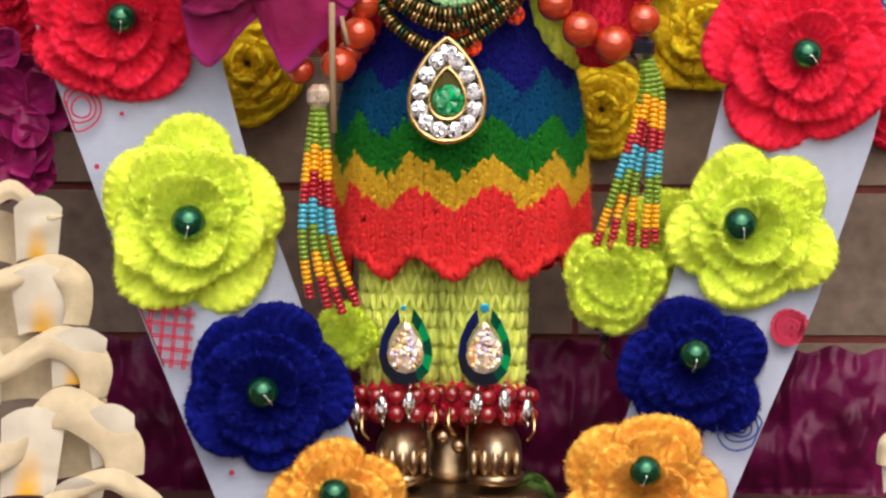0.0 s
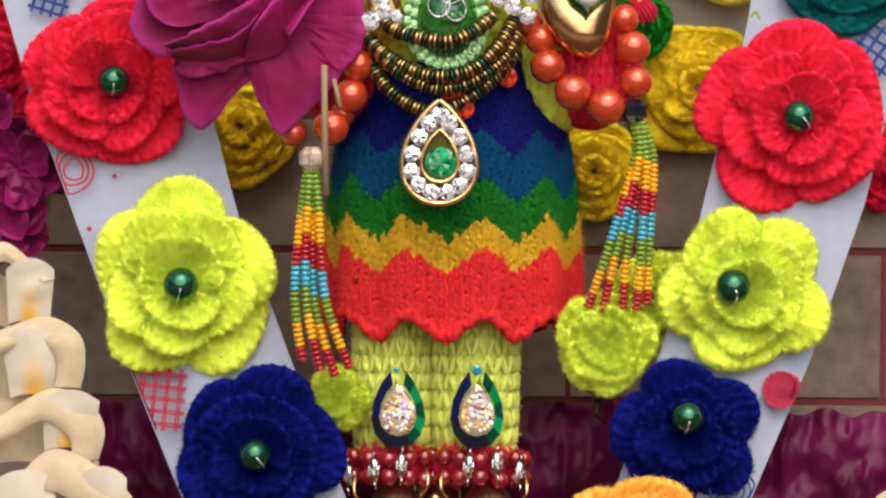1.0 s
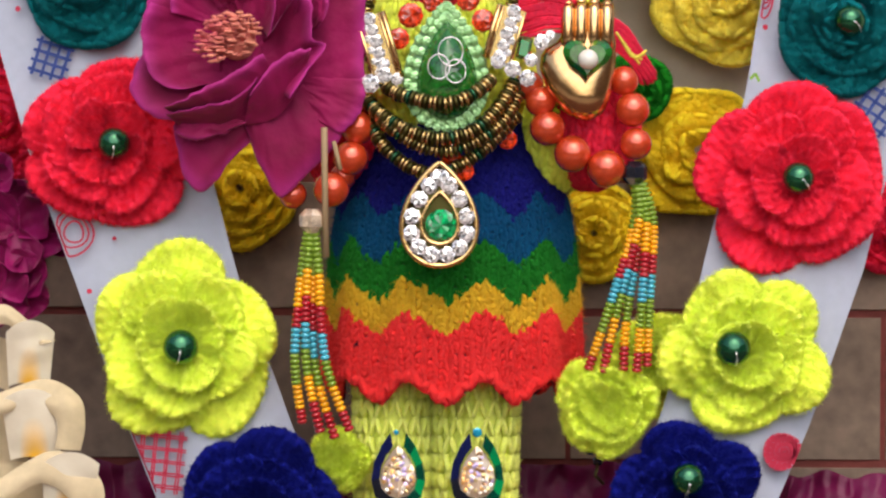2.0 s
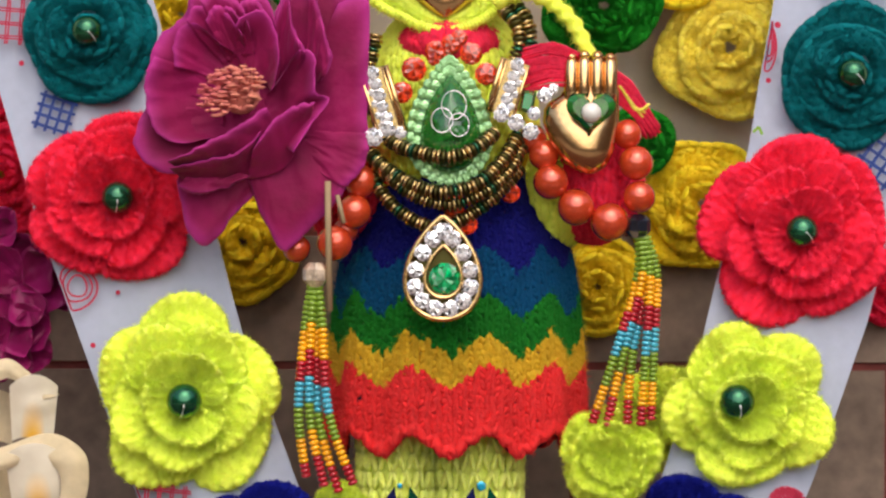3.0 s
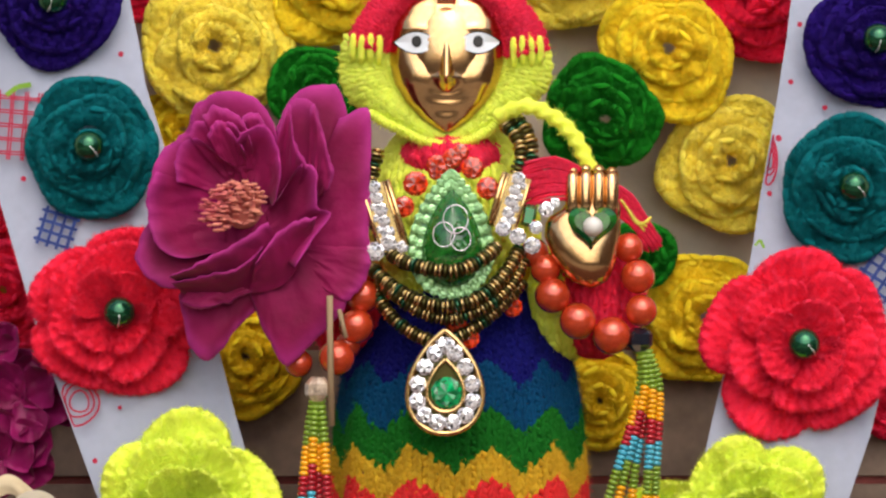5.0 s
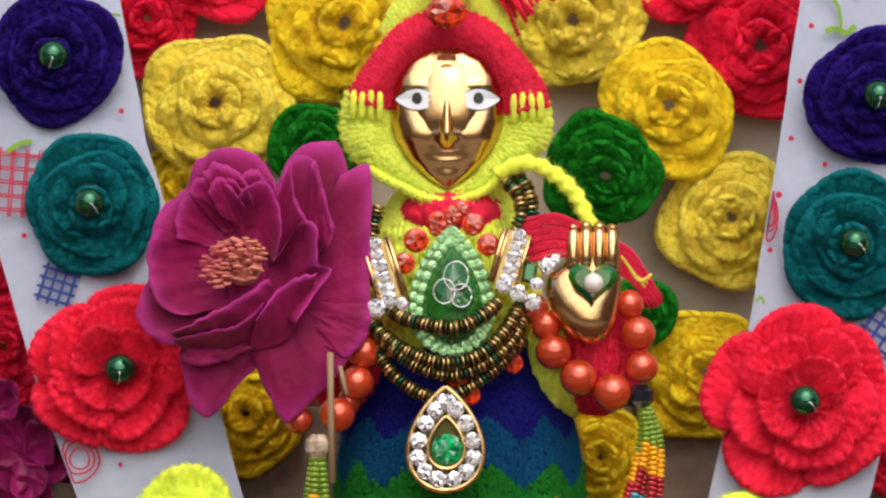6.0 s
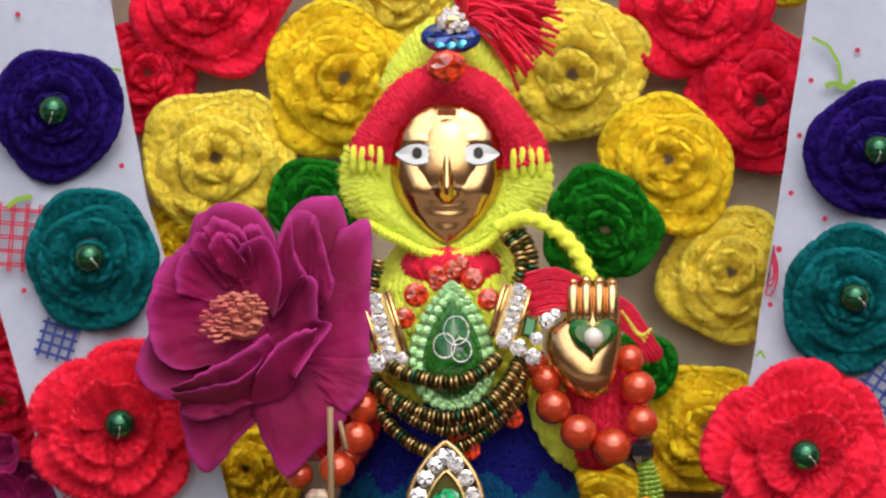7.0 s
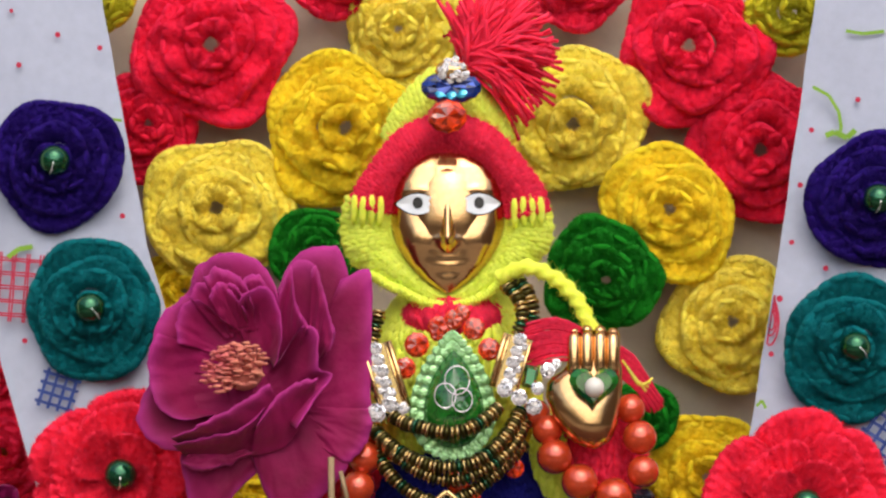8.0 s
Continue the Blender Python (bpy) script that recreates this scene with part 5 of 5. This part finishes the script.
# anklets: ruby beads, clear crystals in gold
for cu in (700, 862):
    root = empty("anklet", Matrix.Translation(at(cu, 1190, -0.03)), "anklet of dark red beads with crystal drops in gold", "anklet", "anklets")
    rng = random.Random(cu)
    for row in range(2):
        for k in range(7):
            a = math.radians(-80 + 160 * k / 6)
            piece("bead", RUBY_BALL, root, under(root, Matrix.Translation(at(cu + 78 * math.sin(a), 1166 + 36 * row + rng.uniform(-4, 4), -0.016 - 0.017 * math.cos(a))) @ Matrix.Scale(16 * UNIT, 4)))
    for k, (du, dv) in enumerate(((-72, 12), (-26, 0), (22, -8)) if cu < 780 else ((-20, -6), (30, -12), (70, 4))):
        a = math.asin(du / 82)
        mm = facing(cu + du, 1188 + dv, -0.020 - 0.018 * math.cos(a), rng.uniform(-8, 8), 0, math.degrees(a) * 0.6)
        sb, n = Build(), 12
        shape = [((0.0021 + 0.0004 * math.cos(4 * math.pi * q / n)) * math.sin(2 * math.pi * q / n), 0.0042 * math.cos(2 * math.pi * q / n) * (0.8 + 0.2 * abs(math.cos(2 * math.pi * q / n)))) for q in range(n)]
        sb.add([(x, y, 0.0) for x, y in shape] + [(x * 0.8, y * 0.86, 0.0012) for x, y in shape], [(q, (q + 1) % n, n + (q + 1) % n, n + q) for q in range(n)] + [tuple(n + q for q in range(n))])
        for up in (1, -1):
            sb.add(*tube([(0, up * 0.0038, 0.0004), (0.0002, up * 0.0054, 0.0006), (0.0001, up * 0.0066, 0.0)], 0.0004, 6))
        setting = piece("setting", sb.mesh("setting", STEEL), root, under(root, mm), "silver setting")
        piece("crystal", CLEAR_GEM, setting, pose(0, 0, 0.0008) @ Matrix.Diagonal((10.5 * UNIT, 14 * UNIT, 9 * UNIT, 1)))
    for du, dv in ((-58, 22), (66, 8)) if cu < 780 else ((-66, 14), (80, 22)):
        bow = 9 if du > 0 else -9
        hook = tube(curve_points([at(cu + du, 1176 + dv, -0.036), at(cu + du + bow * 0.4, 1192 + dv, -0.039), at(cu + du + bow * 0.2, 1210 + dv, -0.040), at(cu + du - bow, 1224 + dv, -0.038)], 12), 0.0006, 6)
        world_part("hook", Build().add(*hook), GOLD, root, "curved gold hook")
ear = empty("crystal_trinket", Matrix.Translation(at(1055, 1045, -0.02)), "small purple crystal trinket hanging beside the bud", "trinket")
piece("stone", gem_mesh(BLUE_STONE, 7), ear, Matrix.Translation((0, 0, 0.002)) @ pose(0, 0, 0, 90, 0, 0) @ Matrix.Scale(15 * UNIT, 4))
piece("stone", gem_mesh(BLACK_STONE, 6), ear, Matrix.Translation((0.003, 0, -0.003)) @ pose(0, 0, 0, 90, 0, 0) @ Matrix.Scale(10 * UNIT, 4))
piece("hook", Build().add(*tube([(0.003, 0, -0.004), (0.002, -0.001, -0.008), (0.005, 0, -0.011)], 0.0005, 6)).mesh("hook", BRONZE_DARK), ear)


# ---- the magenta rose ----
def soft_petal(length, width, curl, cupx, seed, point=0.0, ripple=0.05):
    """A thin flower petal along +x from its foot: cupped across, rolled at its rim."""
    rng = random.Random(seed)
    p1, p2 = rng.uniform(0, 6), rng.uniform(0, 6)

    def fn(a, c):
        s = 2 * a - 1
        w = width / 2 * (0.28 + 0.72 * math.sin(min(1.0, c * 1.15 + 0.05) * math.pi / 2)) * (1 - 0.30 * max(0, c - 0.72) / 0.28)
        x = length * c * (1 - 0.16 * s * s * c + point * (1 - abs(s)) * c * 0.12)
        x += length * 0.018 * noise.noise(Vector((s * 3, seed, 0))) * c
        y = w * s
        z = cupx * width * s * s + curl * length * c ** 2.2
        z += ripple * width * c * c * math.sin(3.5 * s + p1) + 0.02 * width * math.sin(9 * s + p2) * c
        if c > 0.85:
            z -= 0.10 * length * ((c - 0.85) / 0.15) ** 2 * (0.5 + 0.5 * math.sin(2 * s + p2))
        z += 0.0009 * noise.noise(Vector((x * 90, y * 220, seed))) + 0.0006 * noise.noise(Vector((x * 260, y * 420, seed)))
        return (x, y, z)
    return Build().add(*sheet(fn, 30, 26, 0.0005))


rose = empty("rose", facing(440, 330, -0.050), "fresh magenta rose with an open heart, on a thin stick", "rose")


def rose_petal(foot, rim, low, high, bulge, seed, lip=5.0):
    """A petal spread between its foot line and its rim, both given in the plan; low, high: how far each stands towards the viewer."""
    inv = rose.matrix_basis.inverted()
    base = curve_points([(u, v, 0) for u, v in foot], 30)
    edge = curve_points([(u, v, 0) for u, v in rim], 30)

    def fn(a, c):
        k = min(30, int(round(a * 30)))
        p = base[k].lerp(edge[k], c)
        side = math.sin(math.pi * a)
        h = low + (high - low) * c ** 1.4 + bulge * math.sin(math.pi * c) * (0.35 + 0.65 * side)
        h += 7 * c * c * noise.noise(Vector((a * 4, seed, 0.5))) + 4.5 * noise.noise(Vector((a * 5, c * 3.2, seed))) + 3.4 * (0.3 + c) * noise.noise(Vector((a * 12, c * 3, seed))) + 1.2 * noise.noise(Vector((a * 30, c * 5, seed)))
        if c > 0.88:
            h -= lip * ((c - 0.88) / 0.12) ** 2
        out = (edge[k] - base[k]).normalized() * c ** 3 * (6 * noise.noise(Vector((a * 8, seed, 2))) + 3 * noise.noise(Vector((a * 24, seed, 5))))
        return inv @ at(p.x + out.x, p.y + out.y, -0.046 - h * UNIT)
    vv, ff = sheet(fn, 30, 24, 0.0004)
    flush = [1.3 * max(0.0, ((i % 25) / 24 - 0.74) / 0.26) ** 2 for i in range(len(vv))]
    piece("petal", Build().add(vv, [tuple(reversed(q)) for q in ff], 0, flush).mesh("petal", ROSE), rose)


# wide petals at the back
rose_petal(((500, 300), (560, 340)), ((492, 165), (525, 108), (592, 100), (618, 160), (628, 270)), -14, -10, 4, 401)
rose_petal(((525, 330), (535, 410)), ((600, 156), (652, 142), (655, 260), (652, 410)), -12, -2, 6, 402)
rose_petal(((540, 380), (545, 430)), ((652, 385), (652, 432), (615, 480), (585, 470)), -8, 2, 5, 403)
rose_petal(((545, 395), (450, 430)), ((618, 470), (600, 505), (552, 556), (505, 592), (470, 540), (442, 470)), -6, -6, 8, 404)
rose_petal(((450, 430), (340, 420)), ((452, 498), (420, 528), (372, 584), (336, 562), (316, 470)), -10, -12, 5, 405)
# the closed bottom of the bowl
rose_petal(((370, 250), (480, 250)), ((370, 410), (430, 430), (500, 400)), -4, -2, 0, 409)
# the bowl, left and top
rose_petal(((440, 420), (400, 340)), ((405, 458), (320, 460), (262, 440), (238, 394), (262, 340)), -4, 26, 10, 410)
rose_petal(((400, 400), (400, 290)), ((372, 394), (320, 404), (276, 378), (258, 310), (276, 250)), 2, 58, -10, 411)
rose_petal(((390, 330), (440, 260)), ((256, 305), (278, 225), (325, 182), (345, 132), (382, 116)), 0, 26, 6, 412)
rose_petal(((400, 290), (490, 280)), ((338, 160), (375, 112), (442, 114), (484, 165), (496, 240)), 4, 30, 6, 413)
rose_petal(((385, 290), (445, 262)), ((312, 268), (312, 215), (345, 190), (392, 228)), 8, 54, -6, 414)
rose_petal(((395, 262), (440, 250)), ((330, 186), (352, 160), (400, 172), (432, 212)), 14, 56, 4, 415)
rose_petal(((400, 250), (450, 246)), ((356, 150), (385, 134), (428, 158), (446, 205)), 18, 58, 3, 416, 9)
rose_petal(((425, 262), (475, 300)), ((418, 196), (452, 166), (486, 190), (496, 258), (482, 312)), 10, 62, -6, 417)
rose_petal(((398, 244), (442, 238)), ((366, 186), (384, 158), (412, 164), (430, 190)), 22, 60, 3, 418, 12)
rose_petal(((438, 240), (474, 250)), ((420, 160), (448, 144), (470, 168), (480, 205)), 16, 46, 3, 419, 12)
# rolled petals on the other side
rose_petal(((495, 300), (545, 310)), ((488, 172), (520, 122), (558, 134), (572, 205), (590, 255), (572, 292)), 4, 34, 6, 420)
rose_petal(((480, 300), (520, 300)), ((492, 178), (512, 132), (520, 190), (542, 240)), 12, 66, 5, 421, 10)
rose_petal(((545, 260), (560, 300)), ((548, 140), (560, 142), (586, 240), (582, 280)), 22, 58, 6, 422, 10)
rose_petal(((470, 320), (480, 390)), ((492, 300), (532, 238), (560, 252), (562, 312), (586, 322), (556, 368), (522, 420)), 4, 60, -8, 423)
# the near lip of the bowl, seen from outside
rose_petal(((318, 448), (430, 462), (520, 424)), ((298, 436), (350, 412), (425, 372), (474, 340)), 10, 88, 12, 430, 8)
rose_petal(((440, 468), (500, 452), (540, 400)), ((452, 412), (488, 362), (530, 335), (560, 330)), 10, 76, 10, 431, 8)
rose_petal(((330, 470), (400, 478), (460, 450)), ((300, 446), (350, 436), (420, 420), (476, 372)), 2, 66, 10, 432, 8)
rose_petal(((340, 452), (430, 456)), ((316, 482), (350, 494), (400, 484), (446, 462)), 14, 26, 6, 433, 6)
rng = random.Random(12)
stam = Build()
vv, ff = ball(0.0065, 0.0065, 0.003, 16, 8)
part("heart", Build().add([(p[0] - 0.002, p[1] + 0.002, p[2] + 0.003) for p in vv], ff), POLLEN, rose, "pale yellow heart")
for k in range(130):
    a, r = rng.uniform(0, 6.28), 54 * math.sqrt(rng.random())
    x, y2 = -26 + r * math.cos(a) + 0.25 * r * math.sin(a), 16 + r * 0.82 * math.sin(a)
    tipz = 50 + rng.uniform(-14, 14)
    stam.add(*tube([(x * 0.5 * UNIT, y2 * 0.5 * UNIT, 0), (x * UNIT, y2 * UNIT, tipz * UNIT)], 0.0003, 4))
    vv, ff = ball(0.0010 + 0.0005 * (k % 3), 0.0006, 0.0006, 6, 4)
    stam.add([(p[0] + x * UNIT, p[1] + y2 * UNIT, p[2] + tipz * UNIT) for p in vv], ff)
tagged(part("stamen", stam, POLLEN, rose, "pinkish orange stamens"), kind="stuff")
stick = Build().add(*tube([at(583, 470, -0.050), at(584, 560, -0.050), at(587, 700, -0.050)], 0.0011, 8))
world_part("stick", stick, WOOD, rose, "thin bare stick")
stick = Build().add(*tube([at(600, 495, -0.050), at(612, 545, -0.052)], 0.0008, 6))
world_part("stick", stick, WOOD, rose, "thin bare stick")


# ---- magenta petals heaped at the foot and beside the band ----
def magenta_flower(u, v, y, size, label, turn, count, seed):
    root = empty("magenta_flower", facing(u, v, y, turn), label, "flower", "magenta flowers behind the bands")
    rng = random.Random(seed)
    for k in range(count):
        ang = 360 * k * 0.382 + rng.uniform(-12, 12)
        ln = size * rng.uniform(0.7, 1.1) * (1 - 0.45 * k / count) * UNIT
        b = soft_petal(ln, ln * rng.uniform(0.8, 1.1), 0.15 + 0.4 * k / count, 0.14, seed * 40 + k, ripple=0.14)
        piece("petal", b.mesh("petal", MAGENTA), root, pose(0, 0, (k * 3) * UNIT, rng.uniform(-15, 15), rng.uniform(-10, 5), ang))


magenta_flower(40, 655, 0.01, 130, "magenta cloth flower beside the white band", 10, 11, 71)
magenta_flower(10, 760, 0.01, 120, "magenta cloth flower beside the white band", 70, 11, 72)
magenta_flower(-10, 580, 0.012, 110, "magenta cloth flower beside the white band", 140, 9, 73)
def satin_ruffle(u0, u1, top, low, y, seed, label):
    """A gathered length of satin: uneven upright folds, slumped and tucked, with a soft rolled top edge."""
    def fold(q):
        return 1 - abs(math.sin(q)) ** 0.7

    def fn(a, c):
        u, v = u0 + (u1 - u0) * a, top + (low - top) * c
        wob = 26 * noise.noise(Vector((u * 0.008, v * 0.006, seed)))
        d = 26 * fold((u + wob * 2.2) * 0.031 + 1.6 * noise.noise(Vector((u * 0.012, c * 1.5, seed)))) * (0.45 + 0.55 * noise.noise(Vector((u * 0.016, c * 3, seed + 4))))
        d += 22 * noise.noise(Vector((u * 0.013, v * 0.016, seed + 8))) + 7 * noise.noise(Vector((u * 0.05, v * 0.03, seed + 2)))
        d += 22 * math.sin(math.pi * min(1.0, c * 1.1)) ** 0.6
        v += 12 * (1 - c) * noise.noise(Vector((u * 0.02, seed, 1)))
        return at(u + wob, v, y - d * UNIT)
    vv, ff = sheet(fn, 110, 56)
    k = len(vv)
    vv += [p + Vector((0, 0.0015, 0)) for p in vv]
    root = empty("satin_ruffle", Matrix.Translation(at((u0 + u1) / 2, 1362, y)), label, "cloth", "gathered satin at the foot")
    world_part("satin", Build().add(vv, [tuple(reversed(q)) for q in ff] + [tuple(k + i for i in q) for q in ff]), SATIN, root)


SATIN = petal_material("magenta_satin", rgb(110, 9, 70), rgb(76, 3, 42), 0.4)
satin_ruffle(1290, 1720, 1082, 1352, 0.034, 81, "gathered dark magenta satin cloth at the foot of the screen")
satin_ruffle(890, 1190, 1066, 1356, 0.036, 82, "gathered magenta satin cloth between the leg and the band")
satin_ruffle(430, 700, 1120, 1356, 0.038, 83, "gathered dark magenta satin cloth behind the flowers")
satin_ruffle(120, 440, 1064, 1356, 0.036, 84, "gathered maroon satin cloth beside the cream blooms")
rosette(935, 1358, -0.006, 52, LEAF, "dull green crocheted leaf at the brass foot", 20, 53)


# ---- cream wood-shaving flowers ----
def cream_flower(arch, faces, hollow, y, seed):
    """A bloom of bent shavings: pale petals with a yellow flush, a hollow between, an arched rim over them."""
    root = empty("shaving_flower", Matrix.Translation(at(arch[1][0], arch[1][1], y)), "cream wood-shaving bloom with yellow flush and arched rim", "flower", "cream blooms in a spray")
    for n, (u0, u1, v0, v1, skew) in enumerate(faces):
        def fn(a, c):
            u = u0 + (u1 - u0) * (a + 0.16 * (0.5 - a) * c) + skew * (1 - c)
            v = v0 + (v1 - v0) * c - 14 * math.sin(math.pi * a) * (1 - c) + 7 * abs(2 * a - 1) ** 3
            d = 26 * math.sin(math.pi * (0.1 + 0.8 * a)) * (0.5 + 0.5 * math.cos(1.5 * c)) - 16 * c + 3 * noise.noise(Vector((u * 0.02, v * 0.03, seed)))
            return at(u, v, y - d * UNIT)
        vv, ff = sheet(fn, 18, 18)
        k = len(vv)
        flush = [max(0.0, 1 - ((i // 19) / 18 - 0.5) ** 2 * 8) * max(0.0, ((i % 19) / 18 - 0.2) / 0.8) for i in range(k)]
        vv += [p + Vector((0, 0.0012, 0)) for p in vv]
        ff = [tuple(reversed(q)) for q in ff] + [tuple(k + i for i in q) for q in ff]
        world_part("petal", Build().add(vv, ff, 0, flush + flush), CREAM, root)
    pts = curve_points([at(u, v, y - 0.001) for u, v in arch], 40)
    foot = pts[0].lerp(pts[-1], 0.5)
    foot.z -= 0.006

    def rim(a, c):
        p = pts[min(40, int(round(a * 40)))]
        q = foot + (p - foot) * (1.0 - 0.40 * c)
        return q + Vector((0, 0.002 - 0.0045 * math.sin(math.pi * (0.08 + 0.62 * c)) + 0.0007 * noise.noise(Vector((a * 5, c * 2, seed))), 0))
    vv, ff = sheet(rim, 40, 10)
    k = len(vv)
    vv += [p + Vector((0, 0.001, 0)) for p in vv]
    ff = ff + [tuple(k + i for i in reversed(q)) for q in ff]
    world_part("rim", Build().add(vv, ff), SHAVING, root, "beige curled rim")
    if hollow:
        hu, hv, hw, hh = hollow

        def fn2(a, c):
            return at(hu + hw * (a - 0.5), hv + hh * (c - 0.5) - 10 * math.sin(math.pi * a), y + 0.006 + 0.006 * math.sin(math.pi * a))
        vv, ff = sheet(fn2, 12, 12)
        k = len(vv)
        vv += [p + Vector((0, 0.001, 0)) for p in vv]
        world_part("inner_petal", Build().add(vv, [tuple(reversed(q)) for q in ff] + [tuple(k + i for i in q) for q in ff]), SHAVING, root, "beige inner petal")


SHAVING = cloth_material("beige_shaving", rgb(206, 188, 154), 26.0, 0.82, 1.1)
cream_flower([(-60, 830), (10, 786), (60, 815), (108, 850)], [(18, 104, 828, 925, 2)], (-10, 895, 70, 90), -0.030, 1)
cream_flower([(-70, 960), (0, 945), (90, 918), (150, 950), (160, 1000), (152, 1045)], [(20, 125, 950, 1056, -8)], (15, 1020, 90, 120), -0.036, 2)
cream_flower([(-80, 1140), (0, 1100), (100, 1046), (170, 1075), (195, 1120), (184, 1172)], [(80, 182, 1062, 1150, 4), (-60, 0, 1090, 1180, 0)], (45, 1130, 130, 110), -0.042, 3)
cream_flower([(-90, 1300), (-5, 1255), (95, 1156), (190, 1190), (246, 1245), (250, 1310)], [(-15, 100, 1205, 1348, 12), (152, 240, 1198, 1295, -6)], (130, 1250, 110, 150), -0.050, 4)
cream_flower([(60, 1362), (120, 1320), (200, 1300), (270, 1340), (290, 1362)], [(90, 180, 1330, 1362, 0)], None, -0.054, 5)
cream_flower([(1555, 1285), (1562, 1240), (1600, 1220), (1660, 1240)], [(1562, 1640, 1240, 1330, 0)], None, -0.045, 6)
